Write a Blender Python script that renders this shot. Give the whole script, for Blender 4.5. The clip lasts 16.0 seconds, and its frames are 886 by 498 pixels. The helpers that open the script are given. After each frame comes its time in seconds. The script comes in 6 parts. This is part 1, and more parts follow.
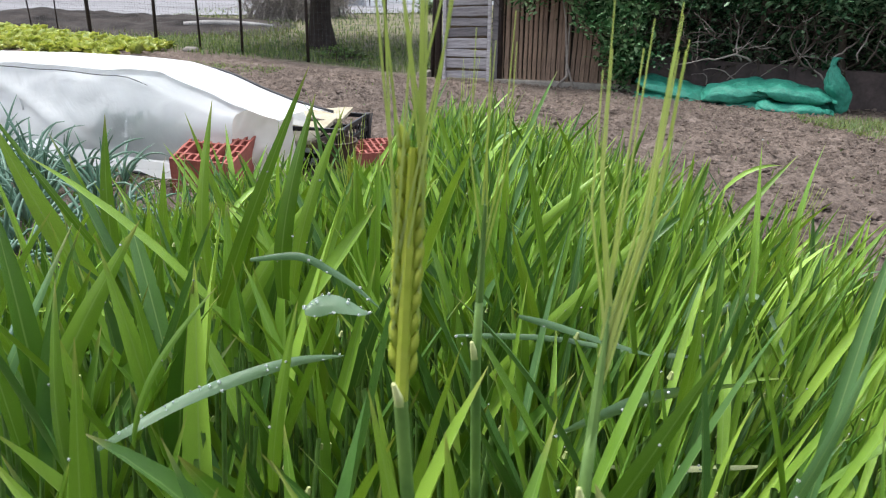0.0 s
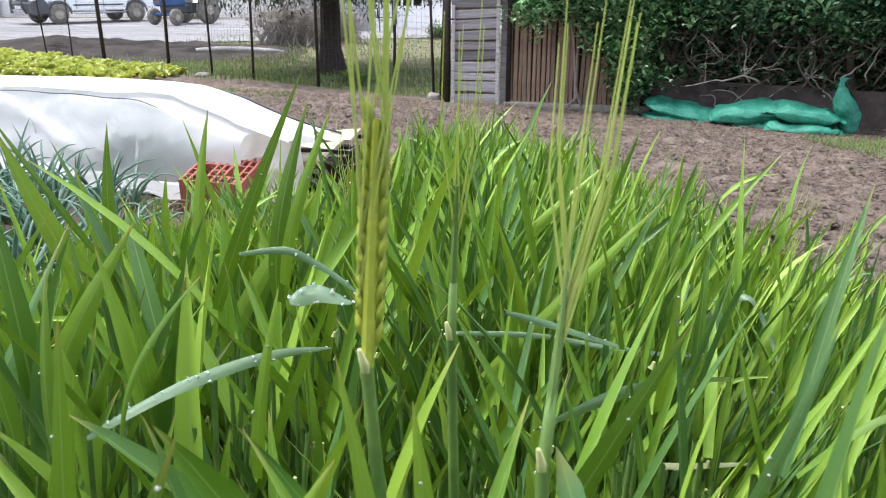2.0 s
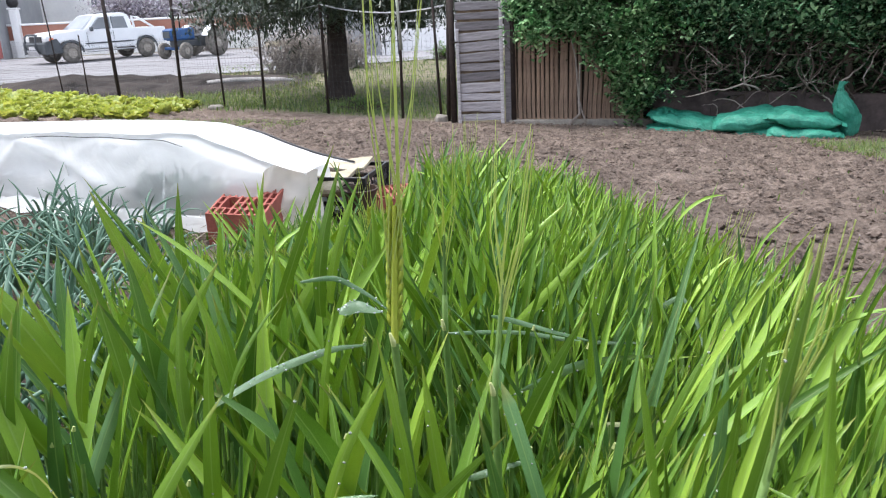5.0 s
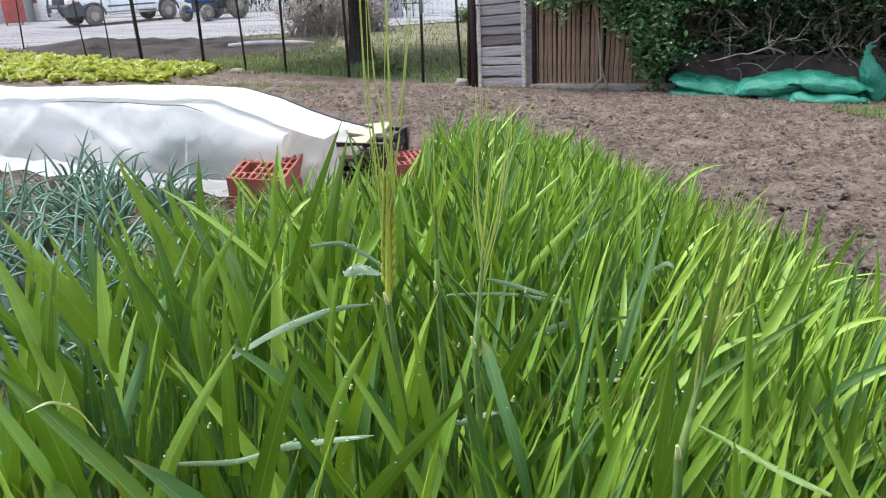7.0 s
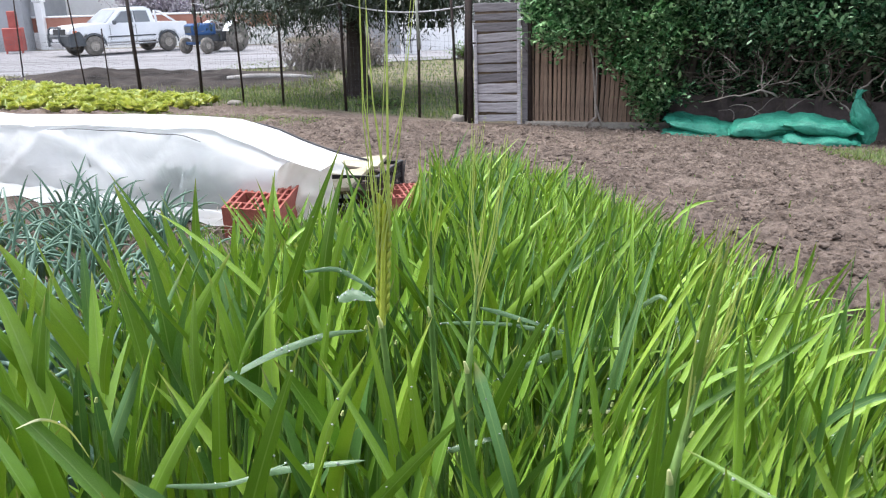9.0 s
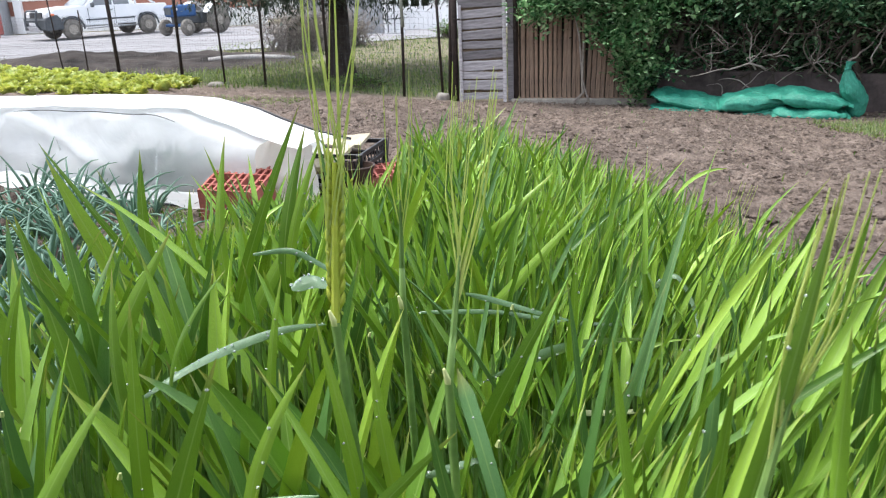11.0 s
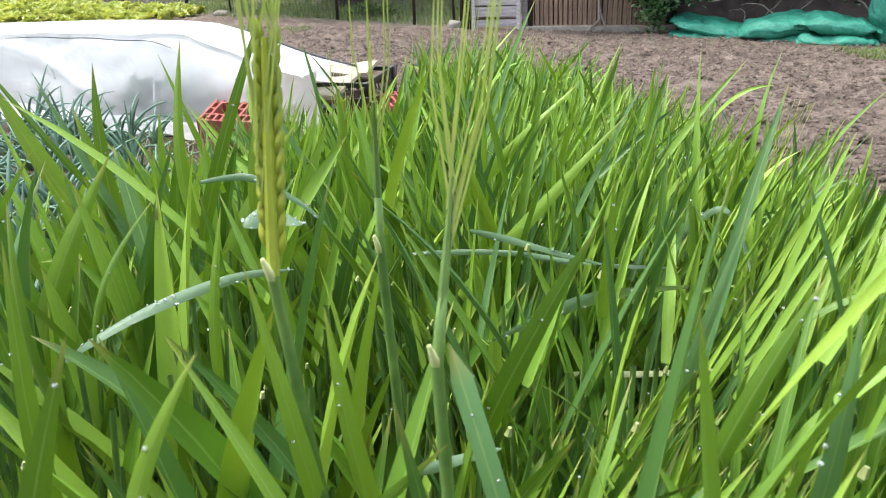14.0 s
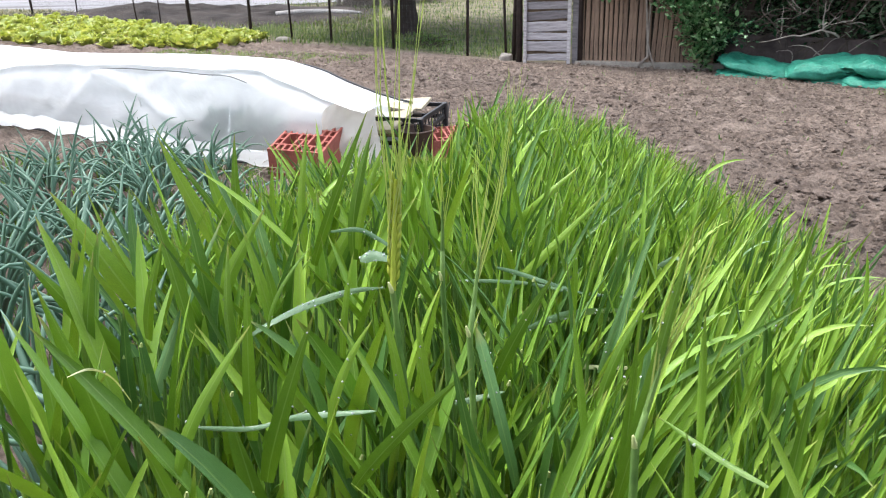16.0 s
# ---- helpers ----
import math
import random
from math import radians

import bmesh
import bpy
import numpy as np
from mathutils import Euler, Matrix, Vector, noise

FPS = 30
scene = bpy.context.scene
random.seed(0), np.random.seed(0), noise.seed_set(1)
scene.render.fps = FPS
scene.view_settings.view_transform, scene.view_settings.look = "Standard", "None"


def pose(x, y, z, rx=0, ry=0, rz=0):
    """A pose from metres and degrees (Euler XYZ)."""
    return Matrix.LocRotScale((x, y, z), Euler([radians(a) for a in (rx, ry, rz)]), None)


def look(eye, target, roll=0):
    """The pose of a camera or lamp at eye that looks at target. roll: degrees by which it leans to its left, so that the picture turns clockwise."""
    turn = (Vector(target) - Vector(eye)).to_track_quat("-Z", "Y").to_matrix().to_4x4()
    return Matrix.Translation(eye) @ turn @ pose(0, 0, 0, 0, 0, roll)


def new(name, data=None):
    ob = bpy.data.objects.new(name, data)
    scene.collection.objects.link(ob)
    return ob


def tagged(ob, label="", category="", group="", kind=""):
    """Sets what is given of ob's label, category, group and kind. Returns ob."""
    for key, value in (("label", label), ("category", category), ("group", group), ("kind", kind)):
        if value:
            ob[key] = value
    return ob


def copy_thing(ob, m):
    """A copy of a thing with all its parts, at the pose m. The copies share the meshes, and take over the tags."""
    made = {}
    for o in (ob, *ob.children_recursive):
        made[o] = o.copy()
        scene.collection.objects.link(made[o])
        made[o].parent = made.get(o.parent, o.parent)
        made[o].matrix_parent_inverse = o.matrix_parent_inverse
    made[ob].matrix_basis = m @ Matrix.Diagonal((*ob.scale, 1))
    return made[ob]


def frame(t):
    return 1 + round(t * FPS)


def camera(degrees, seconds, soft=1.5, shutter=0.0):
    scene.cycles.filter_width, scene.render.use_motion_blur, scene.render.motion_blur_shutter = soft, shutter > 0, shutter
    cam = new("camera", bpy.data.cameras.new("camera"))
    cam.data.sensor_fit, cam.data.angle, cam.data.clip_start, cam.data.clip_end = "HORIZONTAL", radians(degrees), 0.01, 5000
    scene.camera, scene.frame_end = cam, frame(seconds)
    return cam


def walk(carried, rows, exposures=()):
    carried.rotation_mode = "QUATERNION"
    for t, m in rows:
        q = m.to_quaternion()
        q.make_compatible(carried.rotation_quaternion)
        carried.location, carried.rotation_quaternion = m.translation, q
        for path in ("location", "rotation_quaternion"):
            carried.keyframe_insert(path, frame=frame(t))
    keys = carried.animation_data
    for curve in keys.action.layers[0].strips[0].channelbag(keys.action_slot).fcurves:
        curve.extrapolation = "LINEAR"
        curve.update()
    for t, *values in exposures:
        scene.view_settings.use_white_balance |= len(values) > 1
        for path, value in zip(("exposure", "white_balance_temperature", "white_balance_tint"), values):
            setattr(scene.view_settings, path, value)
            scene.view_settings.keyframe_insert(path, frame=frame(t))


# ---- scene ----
cam = camera(58.0, 16.0, soft=1.0)
# a small aperture, focused past the near leaves
cam.data.dof.use_dof, cam.data.dof.focus_distance, cam.data.dof.aperture_fstop = True, 0.80, 36.0
# seconds, x, y, z, yaw, pitch, roll
ROWS = [
    (0.0, -0.040, 0.246, 0.887, -2.25, -20.26, -0.68),
    (0.5, -0.035, 0.245, 0.874, -1.68, -20.95, -0.91),
    (1.0, -0.033, 0.244, 0.875, -1.22, -20.82, -0.51),
    (1.5, -0.035, 0.240, 0.868, -1.15, -20.17, -0.65),
    (2.0, -0.026, 0.233, 0.874, -1.60, -18.58, -0.20),
    (2.5, -0.026, 0.216, 0.877, -1.42, -18.20, 1.03),
    (3.0, -0.021, 0.174, 0.893, -1.50, -17.39, 2.00),
    (5.5, -0.016, 0.034, 0.945, -1.28, -17.32, 2.90),
    (6.0, -0.010, 0.024, 0.948, -1.59, -19.01, 4.31),
    (6.5, -0.006, 0.014, 0.953, -1.00, -19.58, 2.89),
    (7.0, 0.002, -0.003, 0.959, 0.16, -19.80, 2.68),
    (7.5, 0.003, -0.007, 0.958, 0.22, -19.27, 2.98),
    (8.0, 0.005, -0.003, 0.956, 0.01, -18.94, 2.87),
    (8.5, 0.002, -0.004, 0.950, 0.35, -18.09, 0.84),
    (9.0, 0.001, -0.008, 0.954, 0.04, -17.31, 1.57),
    (9.6, 0.002, 0.010, 0.947, -0.14, -17.54, 1.68),
    (10.4, 0.006, 0.066, 0.927, -0.69, -18.23, 2.00),
    (11.0, 0.008, 0.105, 0.914, -1.07, -18.71, 2.22),
    (11.5, 0.009, 0.118, 0.909, -1.20, -18.88, 2.30),
    (12.0, 0.008, 0.201, 0.885, 1.32, -19.83, 2.50),
    (12.5, 0.005, 0.229, 0.876, 1.96, -20.11, 2.60),
    (13.0, 0.005, 0.229, 0.876, 1.76, -20.16, 2.40),
    (13.5, 0.005, 0.231, 0.875, 1.56, -21.32, 2.40),
    (14.0, 0.017, 0.219, 0.870, -0.28, -23.42, 2.60),
    (14.5, 0.015, 0.119, 0.901, 0.20, -21.89, 2.60),
    (15.0, 0.029, -0.028, 0.956, 0.98, -20.96, 2.82),
    (15.5, 0.023, -0.011, 0.945, 1.67, -21.10, 2.75),
    (16.0, 0.029, -0.038, 0.987, 3.55, -21.60, 1.66),
]
walk(cam, [(t, pose(x, y, z, 90 + pitch, roll, yaw)) for t, x, y, z, yaw, pitch, roll in ROWS],
     exposures=[(0.0, 0.84, 6250, 9), (0.5, 1.10, 6250, 10), (2.0, 1.14, 6250, 11), (3.0, 1.06, 6200, 11), (5.5, 1.01, 6200, 11), (7.0, 0.98, 6200, 11), (9.0, 1.08, 6200, 11), (11.5, 1.16, 6300, 9), (12.5, 1.34, 6350, 9), (14.0, 1.28, 6350, 9), (15.0, 1.08, 6250, 9), (15.5, 1.20, 6250, 9), (16.0, 1.20, 6250, 10)])

# ---- light: an overcast sky with a broad, weak sun ----
SUN_UP, SUN_ROUND = 69.0, 290.0
world = bpy.data.worlds.new("world")
scene.world = world
world.use_nodes = True
wn = world.node_tree.nodes
wn.clear()
w_out, w_back, w_sky = wn.new("ShaderNodeOutputWorld"), wn.new("ShaderNodeBackground"), wn.new("ShaderNodeTexSky")
w_sky.sky_type, w_sky.sun_disc = "NISHITA", False
w_sky.sun_elevation, w_sky.sun_rotation = radians(SUN_UP), radians(SUN_ROUND)
w_sky.air_density, w_sky.dust_density, w_sky.ozone_density = 1.0, 6.0, 1.0
w_soft = wn.new("ShaderNodeMix")
w_soft.data_type = "RGBA"
w_soft.inputs["Factor"].default_value = 0.65
w_soft.inputs["B"].default_value = (6.6, 6.9, 7.4, 1)
world.node_tree.links.new(w_sky.outputs["Color"], w_soft.inputs["A"])
world.node_tree.links.new(w_soft.outputs["Result"], w_back.inputs["Color"])
world.node_tree.links.new(w_back.outputs["Background"], w_out.inputs["Surface"])
w_back.inputs["Strength"].default_value = 0.15
sun = new("sun", bpy.data.lights.new("sun", "SUN"))
sun.data.energy, sun.data.angle, sun.data.color = 1.9, radians(26), (1.0, 0.97, 0.92)
a_up, a_round = radians(SUN_UP), radians(SUN_ROUND)
sun_from = Vector((math.sin(a_round) * math.cos(a_up), math.cos(a_round) * math.cos(a_up), math.sin(a_up)))
sun.matrix_world = look(sun_from * 30, (0, 0, 0))


# ---- materials ----
class Nodes:
    """A small helper round one node material."""

    def __init__(self, name, rough=0.7, metal=0.0, spec=0.4):
        self.m = bpy.data.materials.new(name)
        self.m.use_nodes = True
        self.t = self.m.node_tree
        self.b = self.t.nodes["Principled BSDF"]
        self.out = self.t.nodes["Material Output"]
        self.set("Roughness", rough), self.set("Metallic", metal), self.set("Specular IOR Level", spec)
        self.geo = self.t.nodes.new("ShaderNodeTexCoord")

    def set(self, key, v):
        if hasattr(v, "links"):
            self.t.links.new(v, self.b.inputs[key])
        else:
            self.b.inputs[key].default_value = v

    def link(self, a, b):
        self.t.links.new(a, b)

    def scaled(self, scale=(1, 1, 1), space="Object"):
        n = self.t.nodes.new("ShaderNodeMapping")
        n.inputs["Scale"].default_value = scale
        self.link(self.geo.outputs[space], n.inputs["Vector"])
        return n.outputs["Vector"]

    def noise(self, scale, detail=4, rough=0.6, vec=None, distort=0.0):
        n = self.t.nodes.new("ShaderNodeTexNoise")
        n.inputs["Scale"].default_value, n.inputs["Detail"].default_value = scale, detail
        n.inputs["Roughness"].default_value, n.inputs["Distortion"].default_value = rough, distort
        self.link(vec or self.geo.outputs["Object"], n.inputs["Vector"])
        return n.outputs["Fac"]

    def wave(self, scale, distort=2.0, vec=None, direction="X"):
        n = self.t.nodes.new("ShaderNodeTexWave")
        n.bands_direction = direction
        n.inputs["Scale"].default_value, n.inputs["Distortion"].default_value = scale, distort
        self.link(vec or self.geo.outputs["Object"], n.inputs["Vector"])
        return n.outputs["Fac"]

    def voronoi(self, scale, vec=None):
        n = self.t.nodes.new("ShaderNodeTexVoronoi")
        n.inputs["Scale"].default_value = scale
        self.link(vec or self.geo.outputs["Object"], n.inputs["Vector"])
        return n.outputs["Distance"]

    def ramp(self, fac, *stops):
        n = self.t.nodes.new("ShaderNodeValToRGB")
        e = n.color_ramp.elements
        while len(e) < len(stops):
            e.new(0.5)
        for i, (p, c) in enumerate(stops):
            e[i].position, e[i].color = p, (*c, 1) if len(c) == 3 else c
        self.link(fac, n.inputs["Fac"])
        return n.outputs["Color"]

    def mix(self, fac, a, b, how="MIX"):
        n = self.t.nodes.new("ShaderNodeMix")
        n.data_type, n.blend_type = "RGBA", how
        for key, v in (("Factor", fac), ("A", a), ("B", b)):
            if hasattr(v, "links"):
                self.link(v, n.inputs[key])
            else:
                n.inputs[key].default_value = v if key == "Factor" else (*v, 1)
        return n.outputs["Result"]

    def bump(self, height, strength=0.4, distance=0.01):
        n = self.t.nodes.new("ShaderNodeBump")
        n.inputs["Strength"].default_value, n.inputs["Distance"].default_value = strength, distance
        self.link(height, n.inputs["Height"])
        self.set("Normal", n.outputs["Normal"])
        return self

    def random(self, island=False):
        if island:
            return self.t.nodes.new("ShaderNodeNewGeometry").outputs["Random Per Island"]
        return self.t.nodes.new("ShaderNodeObjectInfo").outputs["Random"]

    def translucent(self, colour, amount):
        """Lets light shine through thin leaves and film."""
        tr, mx = self.t.nodes.new("ShaderNodeBsdfTranslucent"), self.t.nodes.new("ShaderNodeMixShader")
        if hasattr(colour, "links"):
            self.link(colour, tr.inputs["Color"])
        else:
            tr.inputs["Color"].default_value = (*colour, 1)
        mx.inputs["Fac"].default_value = amount
        self.link(self.b.outputs["BSDF"], mx.inputs[1])
        self.link(tr.outputs["BSDF"], mx.inputs[2])
        self.link(mx.outputs["Shader"], self.out.inputs["Surface"])
        return mx


def plain(name, a, b, scale=8.0, rough=0.7, metal=0.0, bump=0.25, spec=0.4, fine=60.0, grain=0.26):
    """Two tones in broad patches, with a finer grain and a light relief."""
    n = Nodes(name, rough, metal, spec)
    big = n.ramp(n.noise(scale, 5), (0.3, a), (0.7, b))
    tone = n.ramp(n.noise(fine, 3), (0.25, (1 - grain,) * 3), (0.75, (1 + grain * 0.45,) * 3))
    n.set("Base Color", n.mix(1.0, big, tone, "MULTIPLY"))
    if bump:
        n.bump(n.noise(fine, 4), bump, 0.004)
    return n.m


def leaf_material(name, dark, mid, light, island=True, sheer=0.4, rough=0.42, glow=None, veins=26.0, rib=0.0, worn=0.0, cool=None):
    n = Nodes(name, rough, 0.0, 0.5)
    stops = ((0.0, dark), (0.08, cool), (0.17, cool), (0.25, dark), (0.58, mid), (1.0, light)) if cool else ((0.0, dark), (0.5, mid), (1.0, light))
    pick = n.ramp(n.random(island), *stops)
    uv = n.scaled((1, 1, 1), "UV")
    stripe = n.wave(veins, 0.6, uv)
    patch = n.noise(14, 3)
    tone = n.mix(0.6, n.ramp(stripe, (0.0, (0.74, 0.77, 0.72)), (1.0, (1.12, 1.12, 1.06))), n.ramp(patch, (0.3, (0.72, 0.78, 0.74)), (0.75, (1.18, 1.14, 1.0))), "MULTIPLY")
    col = n.mix(1.0, pick, tone, "MULTIPLY")
    if rib:
        cut = n.t.nodes.new("ShaderNodeSeparateXYZ")
        n.link(uv, cut.inputs["Vector"])
        line = n.ramp(cut.outputs["X"], (0.44, (0, 0, 0)), (0.5, (rib,) * 3), (0.56, (0, 0, 0)))
        col = n.mix(line, col, (0.32, 0.46, 0.16))
        end = n.ramp(cut.outputs["Y"], (0.90, (0, 0, 0)), (1.0, (worn,) * 3))
        col = n.mix(end, col, (0.42, 0.36, 0.12))
    n.set("Base Color", col)
    n.bump(stripe, 0.22, 0.0006)
    n.translucent(n.mix(1.0, col, glow or (1.45, 1.3, 0.55), "MULTIPLY"), sheer)
    return n.m


BLADE = dict(dark=(0.082, 0.185, 0.026), mid=(0.212, 0.378, 0.046), light=(0.352, 0.535, 0.085), cool=(0.092, 0.200, 0.066))
FINE = dict(sheer=0.10, rough=0.32, rib=0.5, worn=0.6)
M_BLADE = leaf_material("barley leaf", **BLADE, **FINE)
M_BLADE_ONE = leaf_material("barley leaf broad", (0.115, 0.225, 0.026), (0.200, 0.350, 0.040), (0.300, 0.470, 0.066), island=False, **FINE)
M_BLADE_BLUE = leaf_material("barley leaf back", (0.11, 0.25, 0.10), (0.16, 0.31, 0.14), (0.22, 0.38, 0.18), island=False, **FINE)
M_BLADE_WET = leaf_material("wet silvery leaf", (0.105, 0.20, 0.105), (0.145, 0.25, 0.145), (0.19, 0.29, 0.195), island=False, sheer=0.2, rough=0.22)
M_STRAW_LEAF = leaf_material("dry pale leaf", (0.34, 0.40, 0.20), (0.46, 0.50, 0.28), (0.55, 0.58, 0.36), island=False, sheer=0.2, rough=0.4)
M_STEM = plain("barley stem", (0.10, 0.20, 0.05), (0.17, 0.27, 0.07), 30, 0.5, bump=0.1)
M_NODE = plain("pale leaf collar", (0.34, 0.42, 0.14), (0.52, 0.54, 0.26), 60, 0.5, bump=0.1)
_n = Nodes("green barley ear", 0.5)
_n.set("Base Color", _n.ramp(_n.noise(120, 5), (0.3, (0.38, 0.47, 0.05)), (0.7, (0.52, 0.58, 0.09))))
_n.bump(_n.noise(400, 4), 0.3, 0.002)
_n.translucent((0.62, 0.62, 0.08), 0.35)
M_EAR = _n.m
_n = Nodes("barley awn", 0.45)
_n.set("Base Color", _n.ramp(_n.noise(40, 4), (0.3, (0.42, 0.52, 0.15)), (0.7, (0.56, 0.62, 0.24))))
_n.translucent((0.68, 0.74, 0.26), 0.5)
M_AWN = _n.m
M_ONION = leaf_material("onion leaf", (0.065, 0.15, 0.105), (0.15, 0.275, 0.215), (0.30, 0.44, 0.38), sheer=0.12, glow=(1.1, 1.2, 0.7))
M_LETTUCE = leaf_material("lettuce leaf", (0.33, 0.40, 0.11), (0.47, 0.53, 0.16), (0.60, 0.63, 0.27), sheer=0.28)
M_CABBAGE = leaf_material("cabbage leaf", (0.02, 0.085, 0.06), (0.035, 0.13, 0.085), (0.08, 0.19, 0.12), sheer=0.15)
# wide dark-to-light tones put leaf highlights and deep shade into the colour
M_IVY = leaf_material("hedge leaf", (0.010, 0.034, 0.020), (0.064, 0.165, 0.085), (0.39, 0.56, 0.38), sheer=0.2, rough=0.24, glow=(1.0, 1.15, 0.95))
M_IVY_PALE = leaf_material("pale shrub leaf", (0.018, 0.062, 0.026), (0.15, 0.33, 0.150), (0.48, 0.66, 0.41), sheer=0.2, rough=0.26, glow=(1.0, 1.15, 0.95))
M_OLIVE = leaf_material("tree leaf", (0.010, 0.024, 0.016), (0.020, 0.040, 0.025), (0.050, 0.072, 0.048), sheer=0.12)
M_LAWN = leaf_material("lawn blade", (0.06, 0.11, 0.036), (0.12, 0.195, 0.06), (0.24, 0.30, 0.115), sheer=0.3)
M_DRY_GRASS = leaf_material("dry grass blade", (0.07, 0.08, 0.045), (0.13, 0.14, 0.075), (0.24, 0.22, 0.15), sheer=0.2)
M_LAWN_TALL = leaf_material("edge grass blade", (0.10, 0.17, 0.04), (0.17, 0.25, 0.06), (0.27, 0.33, 0.11), sheer=0.25)
M_GRASS = leaf_material("bright grass blade", (0.10, 0.17, 0.06), (0.17, 0.24, 0.09), (0.27, 0.32, 0.14), sheer=0.3)
M_WEED = leaf_material("weed leaf", (0.06, 0.14, 0.03), (0.10, 0.2, 0.04), (0.16, 0.26, 0.06), sheer=0.3)
M_LILAC = leaf_material("lilac blossom", (0.30, 0.26, 0.37), (0.44, 0.39, 0.51), (0.62, 0.57, 0.67), sheer=0.2, glow=(1, 1, 1))
M_BARK = plain("bark", (0.02, 0.015, 0.014), (0.06, 0.045, 0.04), 9, 0.9, bump=0.9, fine=40)
M_TWIG = plain("twig", (0.20, 0.17, 0.15), (0.40, 0.36, 0.32), 12, 0.9, bump=0.4)
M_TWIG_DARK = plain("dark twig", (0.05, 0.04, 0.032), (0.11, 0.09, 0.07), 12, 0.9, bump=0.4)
M_PLANK = Nodes("weathered plank", 0.85)
_v = M_PLANK.scaled((1.2, 14, 14))
_g = M_PLANK.noise(3.0, 8, 0.7, _v, 0.6)
_c = M_PLANK.ramp(_g, (0.25, (0.10, 0.095, 0.10)), (0.5, (0.33, 0.315, 0.33)), (0.8, (0.58, 0.56, 0.58)))
M_PLANK.set("Base Color", M_PLANK.mix(0.8, _c, M_PLANK.ramp(M_PLANK.random(), (0, (0.35, 0.33, 0.33)), (1, (1.35, 1.33, 1.33))), "MULTIPLY"))
M_PLANK = M_PLANK.bump(_g, 0.8, 0.01).m
M_BOARD = plain("raw board", (0.34, 0.29, 0.20), (0.54, 0.48, 0.36), 5, 0.75, bump=0.3)
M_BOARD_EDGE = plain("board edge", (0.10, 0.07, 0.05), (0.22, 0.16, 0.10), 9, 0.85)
M_RUST = Nodes("rusty slats", 0.85)
_g = M_RUST.noise(5.0, 7, 0.7, M_RUST.scaled((9, 9, 1.2)))
M_RUST.set("Base Color", M_RUST.mix(0.6, M_RUST.ramp(_g, (0.3, (0.125, 0.09, 0.07)), (0.7, (0.31, 0.22, 0.165))), M_RUST.ramp(M_RUST.random(), (0, (0.7, 0.68, 0.66)), (1, (1.25, 1.2, 1.1))), "MULTIPLY"))
M_RUST = M_RUST.bump(_g, 0.5, 0.01).m
M_BRICK = plain("fired clay", (0.27, 0.075, 0.058), (0.40, 0.128, 0.10), 14, 0.8, bump=0.35, fine=120)
# near-black tone paints the shade inside the brick's holes
M_BRICK_HOLE = plain("painted shade in the holes", (0.03, 0.022, 0.018), (0.07, 0.05, 0.04), 20, 0.95)
M_STONE = plain("grey stone", (0.20, 0.18, 0.16), (0.36, 0.33, 0.29), 8, 0.9, bump=0.6, fine=50)
M_CONCRETE = plain("old concrete", (0.042, 0.034, 0.033), (0.135, 0.105, 0.10), 3, 0.9, bump=0.5, fine=30)
# near-black tone puts the shade behind hedge and slats into the colour
M_SHADE_WALL = plain("dark shade wall", (0.02, 0.022, 0.016), (0.055, 0.05, 0.04), 2.5, 0.95, bump=0.5, fine=14)
M_CRATE = plain("black plastic", (0.012, 0.012, 0.014), (0.03, 0.03, 0.034), 12, 0.45, bump=0.05)
M_POT = plain("brown plastic", (0.04, 0.022, 0.016), (0.075, 0.045, 0.032), 8, 0.6, bump=0.1)
M_POST = plain("rusty iron", (0.016, 0.012, 0.012), (0.05, 0.034, 0.028), 12, 0.75, 0.3, bump=0.4)
M_POLE = plain("grey pole", (0.20, 0.22, 0.18), (0.34, 0.35, 0.29), 12, 0.7, bump=0.2)
M_HOOP = plain("pale plastic hoop", (0.55, 0.56, 0.56), (0.68, 0.69, 0.69), 12, 0.5, bump=0.0)
M_WIRE = plain("wire", (0.05, 0.05, 0.05), (0.11, 0.11, 0.11), 30, 0.5, 0.6, bump=0.0)
M_ROPE = plain("pale rope", (0.40, 0.40, 0.42), (0.55, 0.55, 0.57), 30, 0.8, bump=0.2)
_n = Nodes("pale tarmac", 0.9)
_rut = _n.noise(1.0, 5, 0.65, _n.scaled((0.12, 1.3, 1)))
_c = _n.ramp(_rut, (0.30, (0.09, 0.085, 0.085)), (0.45, (0.21, 0.205, 0.215)), (0.7, (0.31, 0.305, 0.32)))
_n.set("Base Color", _n.mix(1.0, _c, _n.ramp(_n.noise(9, 5), (0.25, (0.8, 0.8, 0.8)), (0.75, (1.1, 1.1, 1.1))), "MULTIPLY"))
M_ROAD = _n.bump(_n.noise(12, 4), 0.4, 0.01).m
M_WHITE = plain("white plaster", (0.74, 0.74, 0.76), (0.86, 0.86, 0.87), 0.8, 0.9, bump=0.2, fine=8, grain=0.06)
M_GREY = plain("grey plaster", (0.26, 0.27, 0.29), (0.36, 0.37, 0.39), 0.7, 0.9, bump=0.2, fine=8, grain=0.06)
M_TERRA = plain("terracotta wall", (0.30, 0.13, 0.095), (0.42, 0.21, 0.16), 1.2, 0.9, bump=0.3, fine=9, grain=0.06)
M_RED = plain("red paint", (0.26, 0.05, 0.045), (0.40, 0.10, 0.08), 3, 0.55, bump=0.1, grain=0.06)
M_CAR = plain("white car paint", (0.72, 0.74, 0.77), (0.80, 0.81, 0.83), 2, 0.28, bump=0.0, fine=20, grain=0.06)
